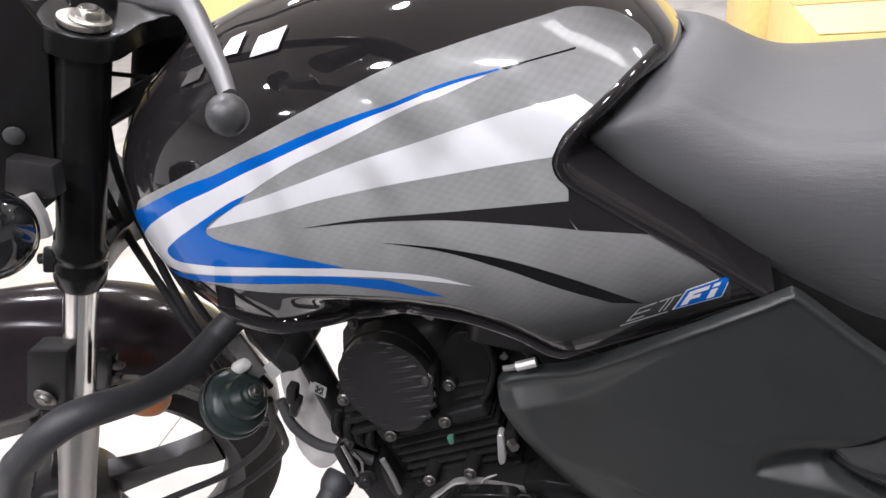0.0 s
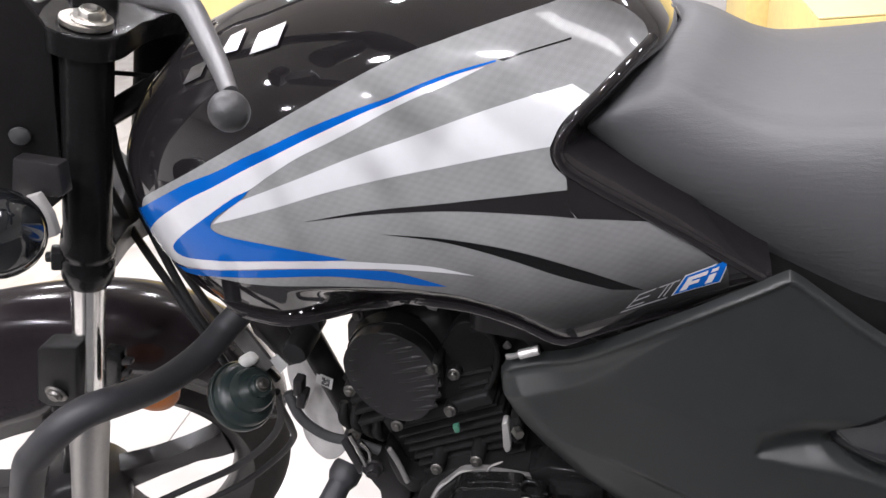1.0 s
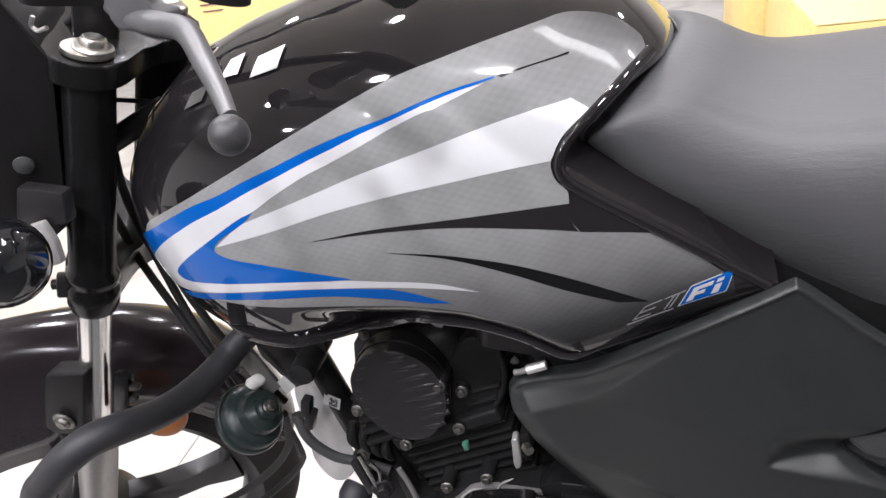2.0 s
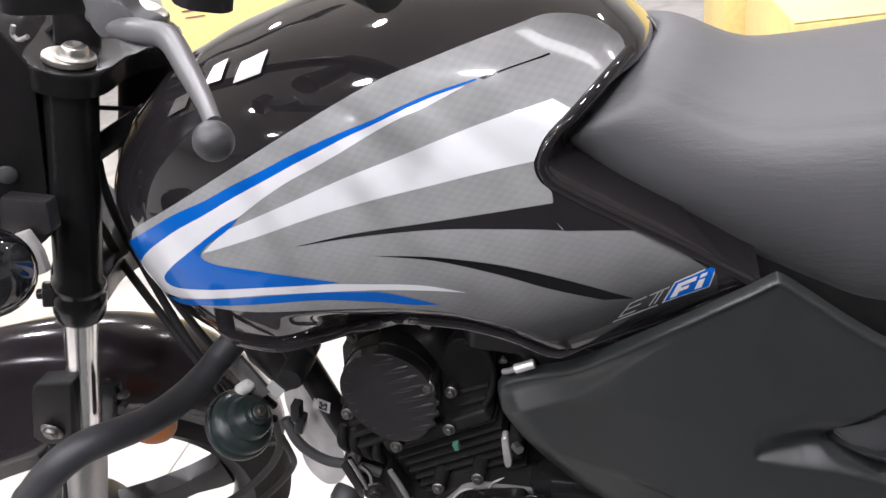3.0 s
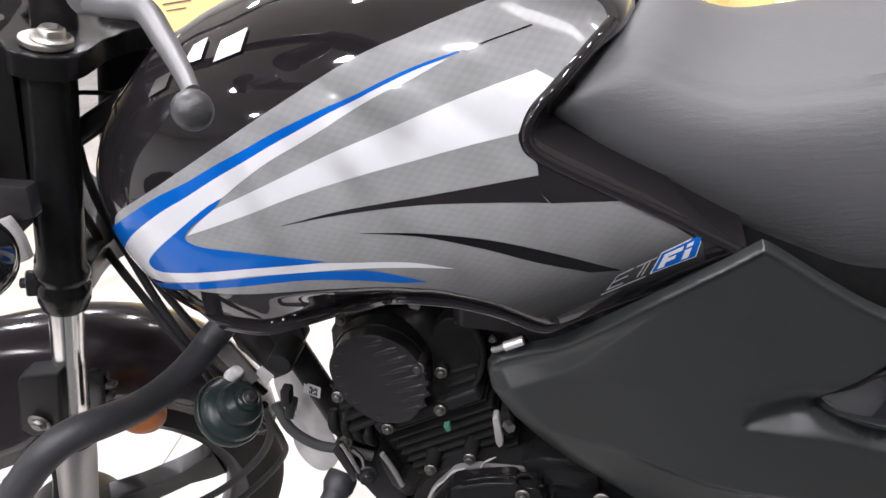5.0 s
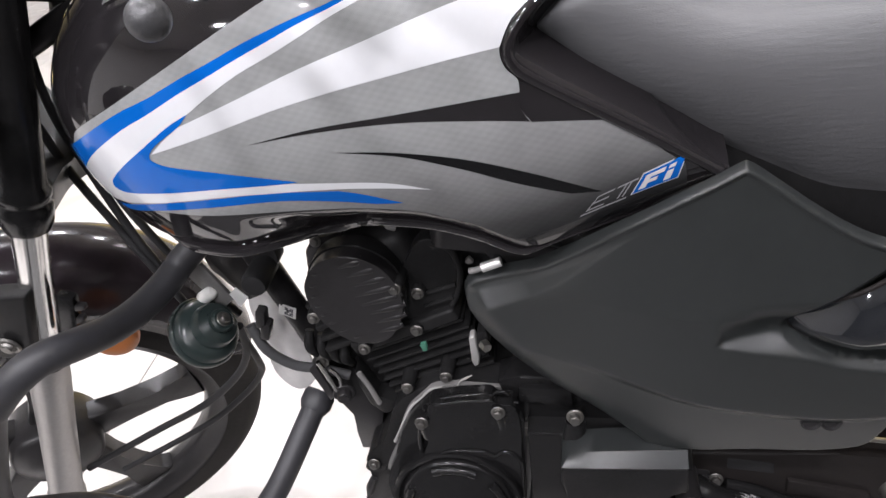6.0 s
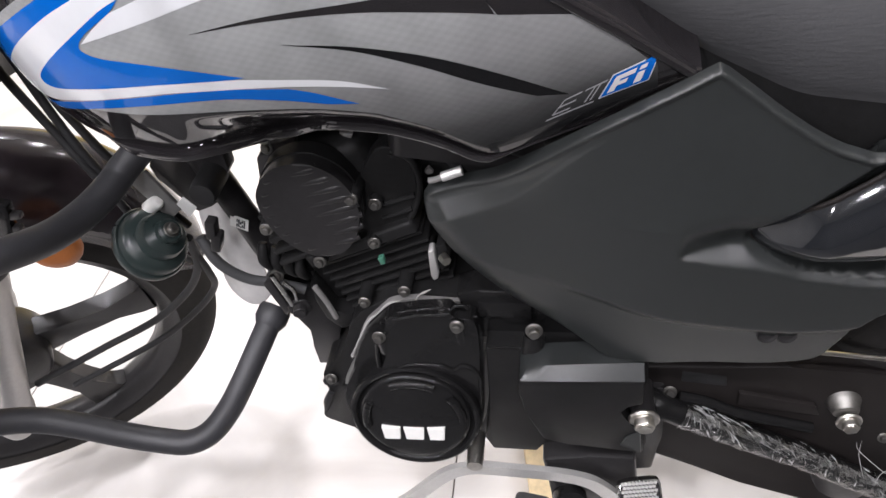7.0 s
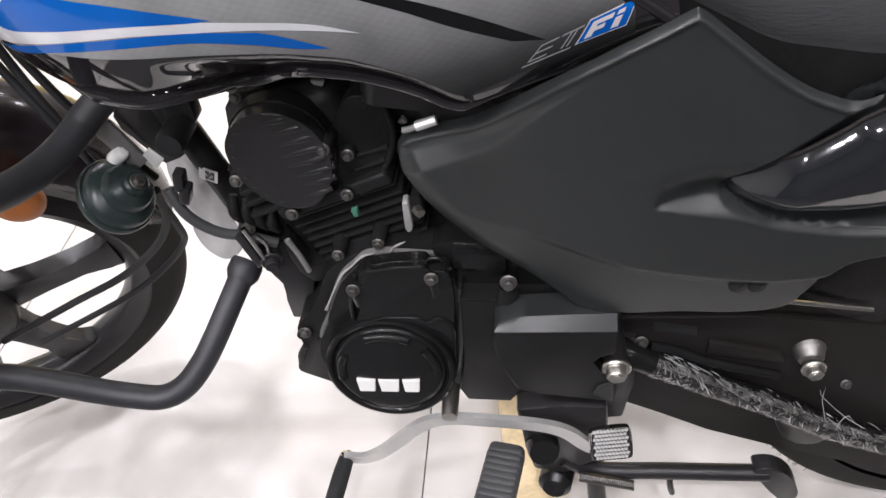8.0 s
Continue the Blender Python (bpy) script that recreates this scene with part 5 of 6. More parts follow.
part("speedometer_cable", tube([(-0.35, -0.06, 0.51), (-0.362, -0.03, 0.43), (-0.38, -0.01, 0.385), (-0.42, -0.005, 0.34), (-0.48, -0.02, 0.30), (-0.60, -0.06, 0.255)], 0.004, 10), RUBBER, bike)

# ---- engine
def flat(points, n=4, closed=True):
    """A smooth outline as plain pairs."""
    return [(float(p[0]), float(p[1])) for p in spline(points, n, closed)]


engine = empty("engine")
engine.parent = bike
CYL = pose(-0.125, 0, 0.40, 0, -22, 0)      # z up the cylinder
part("cylinder", block(0.100, 0.11, 0.12, CYL @ pose(0.004, 0, 0.06), 0.01, 2), CAST_BLACK, engine)
for k in range(8):
    part("cooling_fin", block(0.122 - 0.002 * (k % 2), 0.134, 0.0026, CYL @ pose(0.002, 0, 0.030 + 0.0105 * k), 0.001, 2), CAST_BLACK, engine)
head = part("cylinder_head", block(0.112, 0.124, 0.098, CYL @ pose(0.004, 0.0, 0.168), 0.016, 3), CAST_BLACK, engine, "black cast cylinder head")
part("head_flange", block(0.122, 0.150, 0.013, CYL @ pose(0.003, 0, 0.118), 0.004, 3), CAST_BLACK, head)
for k in range(5):
    part("cooling_fin", block(0.060, 0.140 - 0.006 * k, 0.0052, CYL @ pose(-0.060 + 0.002 * k, 0, 0.124 + 0.0125 * k), 0.0024, 3), CAST_BLACK, head)
for k in range(5):
    part("cooling_fin", block(0.036, 0.120, 0.003, CYL @ pose(0.054, 0, 0.134 + 0.0140 * k), 0.0012, 2), CAST_BLACK, head)
# the chain side of the head: a raised curved wall behind the round cover
part("chain_side", side_prism(flat([(-0.1408, 0.6063), (-0.1155, 0.6138), (-0.1012, 0.5993), (-0.1007, 0.5726), (-0.1124, 0.5412), (-0.1324, 0.5145), (-0.1527, 0.5063), (-0.1802, 0.4922), (-0.1789, 0.5224)]), -0.05, -0.066, 0.006, 3), CAST_BLACK, head)
part("chain_wall", tube([(-0.1217, -0.0660, 0.6110), (-0.1057, -0.0660, 0.6036), (-0.1005, -0.0660, 0.5831), (-0.1026, -0.0660, 0.5649), (-0.1110, -0.0660, 0.5427), (-0.1261, -0.0660, 0.5194), (-0.1399, -0.0660, 0.5078)], 0.0034, 10), CAST_BLACK, head)
for a, b in (((-0.1379, -0.0670, 0.5533), (-0.1057, -0.0670, 0.5639)), ((-0.1397, -0.0670, 0.5376), (-0.1104, -0.0670, 0.5487)), ((-0.1445, -0.0670, 0.5172), (-0.1191, -0.0670, 0.5291))):
    part("chain_rib", tube([a, b], [0.0022, 0.0030], 8, 3), CAST_BLACK, head)
part("front_web", block(0.05, 0.10, 0.13, CYL @ pose(-0.056, 0, 0.11), 0.006, 2), CAST_BLACK, head)
part("rocker_cover", block(0.10, 0.07, 0.05, CYL @ pose(0.0, 0.02, 0.230), 0.012, 3), CAST_BLACK, head)
CAM_RIM = flat([(-0.2397, 0.5907), (-0.222, 0.612), (-0.1950, 0.6190), (-0.173, 0.611), (-0.1588, 0.5945), (-0.1525, 0.570), (-0.157, 0.5446), (-0.171, 0.522), (-0.1915, 0.5110), (-0.215, 0.518), (-0.234, 0.5395), (-0.2425, 0.566)])
cover = part("cam_cover", side_prism(CAM_RIM, -0.062, -0.091, 0.0085, 4), SATIN_BLACK, head, "oval ribbed black cam cover")
part("cover_lip", side_prism([(-0.197 + (x + 0.197) * 1.035, 0.566 + (z - 0.566) * 1.03) for x, z in CAM_RIM], -0.060, -0.0765, 0.002, 2), CAST_BLACK, cover)
ca, sa = math.cos(radians(15)), math.sin(radians(15))
for k in range(8):
    o = -0.0405 + 0.0116 * k
    end = 0.0475 * math.sqrt(max(0.02, 1 - (o / 0.0525) ** 2))
    for u0, u1, tall in ((end - 0.060 * (0.45 + 0.55 * (1 - abs(o) / 0.05)), end - 0.002, 0.0024), (-end + 0.024, -end + 0.004, 0.0009)):
        us = [u0 + (u1 - u0) * q / 5 for q in range(6)]
        ends = [(-0.197 + u * ca - o * sa, -0.0908 + 0.0036 - tall * (q / 5) ** 1.3 + 0.003 * max(0, q - 4), 0.566 + u * sa + o * ca) for q, u in enumerate(us)]
        part("rib", tube(ends, 0.0036, 14, 3), SATIN_BLACK, cover)
for x, z, y in ((-0.1571, 0.5794, -0.090), (-0.1421, 0.5598, -0.074), (-0.1501, 0.5168, -0.078), (-0.2035, 0.5024, -0.088), (-0.2447, 0.5444, -0.088), (-0.1289, 0.4599, -0.086), (-0.1717, 0.4441, -0.086)):
    part("boss", lathe([(0.0085, -0.03), (0.0068, -0.001), (0, -0.001)], axes((x, y, z), (0, -1, 0)), 18), CAST_BLACK, head)
    bolt(head, (x, y, z), (0, -1, 0.12), 0.0043, 0.005)
for a, b in (((-0.2722, -0.0550, 0.4980), (-0.2724, -0.0550, 0.4632)), ((-0.2600, -0.0550, 0.4925), (-0.2595, -0.0550, 0.4582)), ((-0.2495, -0.0550, 0.4848), (-0.2478, -0.0550, 0.4532)), ((-0.2389, -0.0550, 0.4769), (-0.2368, -0.0550, 0.4498))):
    part("front_fin", tube([a, ((a[0] + b[0]) / 2 - 0.002, a[1] - 0.006, (a[2] + b[2]) / 2), b], [0.0045, 0.0060, 0.0045], 12), CAST_BLACK, head)
# dark block added to fill the gap between the front fins and the plate
part("fin_gap_filler", side_prism([(-0.2865, 0.4947), (-0.2923, 0.4514), (-0.2836, 0.4287), (-0.2512, 0.4083), (-0.2109, 0.3900), (-0.1926, 0.4459), (-0.2290, 0.4935)], 0.02, -0.03, 0.004, 2), SATIN_BLACK, head)
# mounts, intake, wiring near the head
part("head_bracket", side_prism([(-0.2538, 0.5725), (-0.2496, 0.5971), (-0.2388, 0.6114), (-0.2229, 0.6137), (-0.2064, 0.6188), (-0.2120, 0.5988), (-0.2290, 0.5934), (-0.2402, 0.5907)], -0.045, -0.052, 0.002), SATIN_BLACK, engine)
bolt(engine, (-0.2360, -0.0530, 0.6208), (0, -1, 0.3), 0.0046, 0.006, material=STEEL)
bolt(engine, (-0.2356, -0.0530, 0.6093), (0, -1, 0.3), 0.0040, 0.005)
part("head_stay", side_prism([(-0.2271, 0.5978), (-0.2161, 0.6091), (-0.2090, 0.6112), (-0.2144, 0.6009), (-0.2234, 0.5964)], -0.052, -0.060, 0.002), CAST_BLACK, engine)
part("harness_clip", side_prism([(-0.1662, 0.6234), (-0.1538, 0.6219), (-0.1564, 0.6169), (-0.1636, 0.6194)], -0.05, -0.054, 0.001), BRACKET_GREY, engine)
part("harness_clip", side_prism([(-0.1067, 0.6049), (-0.0995, 0.6075), (-0.0967, 0.6034), (-0.1030, 0.5973)], -0.05, -0.054, 0.001), BRACKET_GREY, engine)
part("harness_clip", side_prism([(-0.0977, 0.5788), (-0.0930, 0.5841), (-0.0888, 0.5779), (-0.0941, 0.5757)], -0.05, -0.054, 0.001), BRACKET_GREY, engine)
# dark blocks added behind the head, to close the view to the bright floor
part("dark_backing", block(0.06, 0.06, 0.15, pose(-0.105, 0.05, 0.535), 0.01, 2), RUBBER, engine)
part("dark_backing", block(0.17, 0.09, 0.14, pose(-0.045, 0.03, 0.60, 0, 8, 0), 0.02, 3), RUBBER, engine)
intake = part("intake_pipe", tube([(-0.115, -0.02, 0.50), (-0.085, -0.030, 0.485), (-0.05, -0.03, 0.50), (-0.01, -0.02, 0.53)], 0.0125, 18), RUBBER, engine)
part("intake_flange", side_prism([(-0.1011, 0.5035), (-0.0982, 0.5055), (-0.0951, 0.5048), (-0.0940, 0.4754), (-0.0955, 0.4678), (-0.1002, 0.4648), (-0.1022, 0.4709)], -0.066, -0.077, 0.001, 1), SATIN_STEEL, intake, "bare alloy flange")
part("flange_body", side_prism([(-0.0940, 0.5072), (-0.0841, 0.5105), (-0.0814, 0.4977), (-0.0843, 0.4808), (-0.0923, 0.4734), (-0.0949, 0.4832)], -0.035, -0.074, 0.003), CAST_BLACK, intake)
part("flange_nut", lathe([(0, 0.008), (0.005, 0.008), (0.0055, 0.0), (0, 0)], axes((-0.0877, -0.0760, 0.4961), (0.5, -0.8, 0)), 6), STEEL, intake)
part("linkage_rod", tube([(-0.0744, -0.0800, 0.4561), (-0.0546, -0.0800, 0.4568), (-0.0345, -0.0800, 0.4574)], 0.0024, 10), STEEL, engine, "bright steel rod")
part("linkage_rod", tube([(-0.0591, -0.0800, 0.4417), (-0.0398, -0.0800, 0.4416)], 0.0014, 8), STEEL, engine)
part("linkage_rod", tube([(-0.0391, -0.0800, 0.4440), (-0.0205, -0.0800, 0.4415), (-0.0064, -0.0800, 0.4406)], 0.0012, 8), STEEL, engine)
part("linkage_arm", side_prism([(-0.0269, 0.4463), (-0.0146, 0.4557), (-0.0082, 0.4509), (-0.0129, 0.4414), (-0.0228, 0.4399)], -0.075, -0.082, 0.001), BOLT_ZINC, engine)
part("linkage_arm", side_prism([(-0.0627, 0.3978), (-0.0465, 0.3978), (-0.0506, 0.3889), (-0.0568, 0.3835)], -0.09, -0.098, 0.001), BOLT_ZINC, engine)
part("plug_lead", tube([(-0.13, -0.06, 0.60), (-0.10, -0.065, 0.615), (-0.075, -0.06, 0.60), (-0.06, -0.055, 0.57)], 0.0045, 10), RUBBER, engine)
clip_bar = part("silver_clip", tube([(-0.0731, -0.0990, 0.6077), (-0.0646, -0.0990, 0.6108), (-0.0562, -0.0990, 0.6138)], 0.0042, 12, flat=0.7), SATIN_STEEL, engine, "bright metal clip on a hose")
part("clip_tail", tube([(-0.0860, -0.0920, 0.5989), (-0.0803, -0.0920, 0.5998), (-0.0735, -0.0920, 0.6025)], 0.0028, 10), BRACKET_GREY, clip_bar)
part("green_tag", side_prism([(-0.1498, 0.4989), (-0.1435, 0.5010), (-0.1430, 0.4915), (-0.1476, 0.4901)], -0.076, -0.081, 0.001), surface("green_paint_dab", (0.05, 0.16, 0.11), 0.4, bump=0.0), engine)

# crankcase
case = part("crankcase", side_prism(flat([(-0.2238, 0.3445), (-0.2383, 0.3322), (-0.2451, 0.3154), (-0.2441, 0.3004), (-0.2446, 0.2781), (-0.2559, 0.2571), (-0.2624, 0.2390), (-0.2529, 0.2283), (-0.2270, 0.2167), (-0.2108, 0.1904)] + [(-0.16, 0.20), (-0.10, 0.20), (0.05, 0.215), (0.100, 0.24), (0.100, 0.33), (0.06, 0.40), (-0.01, 0.445), (-0.075, 0.455), (-0.15, 0.445), (-0.19, 0.415), (-0.205, 0.38)], 3), 0.10, -0.084, 0.006, 3), CAST_BLACK, engine, "black cast crankcase")
joint = [(-0.2192, 0.3119), (-0.2070, 0.3411), (-0.1961, 0.3630), (-0.1881, 0.3894), (-0.1755, 0.4162), (-0.1606, 0.4333), (-0.1437, 0.4480), (-0.1180, 0.4519), (-0.0852, 0.4493), (-0.0663, 0.4452)] + [(-0.052, 0.43), (-0.053, 0.38), (-0.056, 0.33), (-0.06, 0.28), (-0.072, 0.235), (-0.11, 0.21), (-0.16, 0.208), (-0.20, 0.232), (-0.220, 0.275)]
joint = flat(joint)
part("gasket_edge", side_prism(joint, -0.082, -0.0885, 0.0012, 1), BRACKET_GREY, engine, "bare grey gasket edge")
inset = [(-0.135 + (x + 0.135) * 0.955, 0.33 + (z - 0.33) * 0.965) for x, z in joint]
magneto = part("magneto_cover", side_prism(inset, -0.086, -0.103, 0.006, 4), ENGINE_GLOSS, engine, "glossy black magneto cover")
for pts in ([(-0.1862, 0.3869), (-0.1786, 0.3888), (-0.1816, 0.3681), (-0.1971, 0.3279), (-0.2046, 0.3226), (-0.1994, 0.3532)], [(-0.2086, 0.3277), (-0.1919, 0.3679), (-0.1837, 0.3757), (-0.1870, 0.3534), (-0.1997, 0.3153)]):
    part("cover_step", side_prism(pts, -0.086, -0.0985, 0.003, 2), ENGINE_GLOSS, magneto)
rise = flat([(-0.146, 0.446), (-0.128, 0.453), (-0.1092, 0.4565), (-0.084, 0.4580), (-0.0775, 0.451), (-0.0595, 0.445), (-0.0580, 0.40), (-0.0600, 0.3784), (-0.063, 0.31), (-0.066, 0.275), (-0.078, 0.24), (-0.11, 0.220), (-0.15, 0.220), (-0.182, 0.245), (-0.192, 0.285), (-0.186, 0.33), (-0.168, 0.36), (-0.152, 0.40)])
part("cover_dome", side_prism(rise, -0.094, -0.113, 0.014, 6), ENGINE_GLOSS, magneto)
RING = axes((-0.1343, -0.1240, 0.3052), (0, -1, 0.19))
part("cover_ring", lathe([(0.071, -0.026), (0.071, 0.001), (0.0700, 0.004), (0.0675, 0.0052), (0.0645, 0.004), (0.0630, 0.001), (0.0612, 0.0), (0.0602, 0.003), (0.0585, 0.0050), (0.0555, 0.0060), (0.050, 0.0068), (0.040, 0.0085), (0.025, 0.0103), (0.012, 0.0113), (0.0, 0.0116)], RING, 72), ENGINE_GLOSS, magneto)
for a0, a1 in ((62, 112), (2, 40), (152, 190)):
    arc = [RING @ Vector((0.0525 * math.cos(radians(a)), 0.0525 * math.sin(radians(a)), 0.0070)) for a in np.linspace(a0, a1, 6)]
    slot = part("slot", tube(arc, 0.0052, 12, 3), ENGINE_GLOSS, magneto)
    part("slot_floor", tube([p + Vector((0, -0.0012, 0.0004)) for p in arc[1:-1]], 0.0042, 10, 3), CAST_BLACK, slot)
part("cover_rib", tube([(-0.1474, -0.1135, 0.3715), (-0.1314, -0.1135, 0.3793), (-0.1022, -0.1135, 0.3796), (-0.0939, -0.1135, 0.3760), (-0.0867, -0.1135, 0.3723), (-0.0780, -0.1135, 0.3790), (-0.0679, -0.1135, 0.3754), (-0.0615, -0.1135, 0.3622), (-0.0625, -0.1135, 0.3347), (-0.0646, -0.1135, 0.2927)], [0.0008, 0.0016, 0.0022, 0.0022, 0.0022, 0.0022, 0.0022, 0.0022, 0.0018, 0.001], 10), ENGINE_GLOSS, magneto)
part("cover_rib", tube([(-0.1536, -0.1080, 0.3748), (-0.1502, -0.1080, 0.4112), (-0.1389, -0.1080, 0.4435)], 0.0022, 10), ENGINE_GLOSS, magneto)
part("cover_rib", tube([(-0.1672, -0.1060, 0.3576), (-0.1630, -0.1060, 0.3998), (-0.1501, -0.1060, 0.4387)], 0.0028, 10), ENGINE_GLOSS, magneto)
part("cover_rib", tube([(-0.1374, -0.1125, 0.4486), (-0.1092, -0.1125, 0.4549), (-0.0833, -0.1125, 0.4557)], 0.0020, 10), ENGINE_GLOSS, magneto)
part("cover_rib", tube([(-0.1382, -0.1060, 0.4494), (-0.1099, -0.1060, 0.4557), (-0.0817, -0.1060, 0.4564)], 0.0022, 10), ENGINE_GLOSS, magneto)
part("cover_rib", tube([(-0.0820, -0.1060, 0.4540), (-0.0770, -0.1060, 0.4603), (-0.0690, -0.1060, 0.4610), (-0.0656, -0.1060, 0.4571)], 0.0020, 10), ENGINE_GLOSS, magneto)
part("cover_rib", tube([(-0.0733, -0.1060, 0.4444), (-0.0569, -0.1060, 0.4460)], 0.0016, 10), ENGINE_GLOSS, magneto)
# raised white mark on the cover, as three plain slanted shapes
MARK = RING @ pose(0, 0, 0.0102)
for x0, x1 in ((-0.0365, -0.0155), (-0.0125, 0.0105), (0.0135, 0.0330)):
    part("raised_mark", prism([(x0, 0.0), (x0 + 0.002, -0.018), (x1 - 0.002, -0.018), (x1, 0.0)], -0.002, 0.0028, MARK @ pose(0, -0.006, 0), 0.0006, 1), WHITE_BIT, magneto, "white raised shape", smooth=False)
for x, y, z in ((-0.1548, -0.1120, 0.4263), (-0.0761, -0.1120, 0.4431)):
    part("boss", tube([(x, y + 0.004, z + 0.004), (x + 0.001, y + 0.004, z - 0.03)], [0.0085, 0.006], 14), ENGINE_GLOSS, magneto)
    bolt(magneto, (x, y - 0.004, z), (0, -1, 0.2), 0.0048, 0.006)
bolt(engine, (-0.2325, -0.0900, 0.3223), (0, -1, 0.2), 0.0048, 0.006)
part("case_lug", lathe([(0.009, -0.02), (0.0085, 0.004), (0, 0.004)], axes((-0.2368, -0.0840, 0.3120), (0, -1, 0)), 18), CAST_BLACK, engine)
part("dowel", lathe([(0.004, -0.01), (0.004, 0.002), (0, 0.002)], axes((-0.1901, -0.1000, 0.3281), (0, -1, 0)), 12), BOLT_ZINC, engine)
part("dowel", lathe([(0.0045, -0.01), (0.0045, 0.002), (0, 0.002)], axes((-0.2189, -0.0880, 0.3060), (0, -1, 0)), 12), CAST_BLACK, engine)
part("case_groove", tube([(-0.2413, -0.0850, 0.2894), (-0.2497, -0.0850, 0.2712), (-0.2550, -0.0850, 0.2548)], [0.004, 0.005, 0.003], 10), RUBBER, engine)
part("sealant_line", tube([(-0.2000, -0.0895, 0.3623), (-0.1921, -0.0895, 0.3795), (-0.1808, -0.0895, 0.4024), (-0.1714, -0.0895, 0.4200), (-0.1600, -0.0895, 0.4310), (-0.1472, -0.0895, 0.4451), (-0.1340, -0.0895, 0.4499)], [0.0022, 0.0012, 0.0016, 0.0018, 0.0009, 0.0014, 0.0005], 8, 3), LUG_GREY, engine, "smeared pale gasket sealant")
part("sealant_line", tube([(-0.1298, -0.0890, 0.4412), (-0.1216, -0.0890, 0.4436), (-0.1153, -0.0890, 0.4564), (-0.1091, -0.0890, 0.4611), (-0.1014, -0.0890, 0.4657)], [0.0005, 0.0013, 0.0007, 0.0012, 0.0004], 8, 3), LUG_GREY, engine, "smeared pale gasket sealant")
# sprocket cover
gear = part("sprocket_cover", side_prism([(-0.0519, 0.4070), (0.1033, 0.4029), (0.1106, 0.3057), (0.1127, 0.2394), (0.0557, 0.2228), (0.0235, 0.2300), (0.0209, 0.2395), (-0.0021, 0.2387), (-0.0050, 0.2216), (-0.0561, 0.2233), (-0.0638, 0.2448), (-0.0547, 0.3015)], -0.07, -0.112, 0.003, 3), CAST_BLACK, engine, "matt black sprocket cover")
part("raised_panel", side_prism([(-0.0155, 0.4043), (0.0961, 0.4061), (0.0975, 0.3702), (0.0806, 0.3698), (0.0738, 0.3582), (0.0849, 0.3370), (0.0983, 0.3334), (0.1032, 0.2871), (0.0752, 0.2926), (0.0287, 0.2974), (0.0025, 0.3073), (-0.0135, 0.3531), (-0.0196, 0.3816), (-0.0190, 0.3971)], -0.108, -0.150, 0.003, 2), CAST_BLACK, gear)
# facet added in the lighter black for the highlight at this corner
part("corner_facet", side_prism([(0.0791, 0.3025), (0.0838, 0.3175), (0.0975, 0.3283), (0.1010, 0.2903)], -0.148, -0.1515, 0.001, 1), LIT_EDGE, gear, smooth=False)
band = bmesh.new()
rows = []
for k in range(9):
    t = k / 8
    x, zl = -0.0177 + 0.1137 * t, 0.4045 + 0.0027 * t
    xh, zh = -0.0103 + 0.1056 * t, 0.4120 + 0.0088 * t ** 0.6
    rows.append([band.verts.new(p) for p in ((x, -0.1115, zl), (x, -0.1495, zl), (xh, -0.1385, zh), (xh, -0.1115, zh))])
for a, b in zip(rows, rows[1:]):
    for k in range(4):
        band.faces.new((a[k], a[(k + 1) % 4], b[(k + 1) % 4], b[k]))
band.faces.new(rows[0])
band.faces.new(rows[-1])
# the band's lit look is partly put into its lighter black
part("sloped_band", band, LIT_EDGE, gear)
part("boss", tube([(-0.0040, -0.1100, 0.4261), (-0.0056, -0.1140, 0.4054)], [0.0095, 0.0115], 18), CAST_BLACK, gear)
bolt(gear, (-0.0034, -0.1215, 0.4444), (0, -1, 0.25), 0.0056, 0.008)
# thin gloss beads added to draw the highlight along the cover's top edge
for run in ([(-0.0497, -0.1120, 0.4070), (-0.0347, -0.1120, 0.4071), (-0.0198, -0.1120, 0.4072)], [(0.0075, -0.1120, 0.4065), (0.0390, -0.1120, 0.4059), (0.0739, -0.1120, 0.4044)]):
    part("edge_glint", tube(run, 0.0013, 8), ENGINE_GLOSS, gear)
part("upper_case", side_prism([(-0.0788, 0.4572), (-0.0565, 0.4649), (-0.0299, 0.4631), (-0.0010, 0.4567), (0.0121, 0.4328), (0.0626, 0.3817), (0.0461, 0.3680), (-0.0582, 0.3717), (-0.0612, 0.4077)], -0.06, -0.090, 0.004, 2), ENGINE_GLOSS, engine)
part("upper_block", side_prism([(-0.0570, 0.4551), (-0.0063, 0.4532), (-0.0059, 0.4292), (-0.0263, 0.4242), (-0.0366, 0.4374), (-0.0589, 0.4325)], -0.085, -0.096, 0.002, 2), ENGINE_GLOSS, engine)
part("upper_block", side_prism([(-0.0009, 0.4571), (0.0148, 0.4437), (0.0164, 0.4357), (-0.0013, 0.4373)], -0.085, -0.096, 0.002, 2), CAST_BLACK, engine)
# lower front engine plate
plate = part("engine_plate", side_prism([(-0.2901, 0.4387), (-0.2755, 0.4419), (-0.2486, 0.4281), (-0.2323, 0.4193), (-0.2177, 0.3741), (-0.2287, 0.3402), (-0.2463, 0.2931), (-0.2638, 0.2929), (-0.2640, 0.3247), (-0.2582, 0.3549), (-0.2734, 0.3836), (-0.2848, 0.4109)], -0.040, -0.047, 0.002), SATIN_BLACK, bike, "black folded engine mounting plate")
part("plate_flange", side_prism([(-0.2817, 0.4537), (-0.2715, 0.4576), (-0.2612, 0.4136), (-0.2689, 0.4039)], -0.05, -0.07, 0.002), SATIN_BLACK, plate)
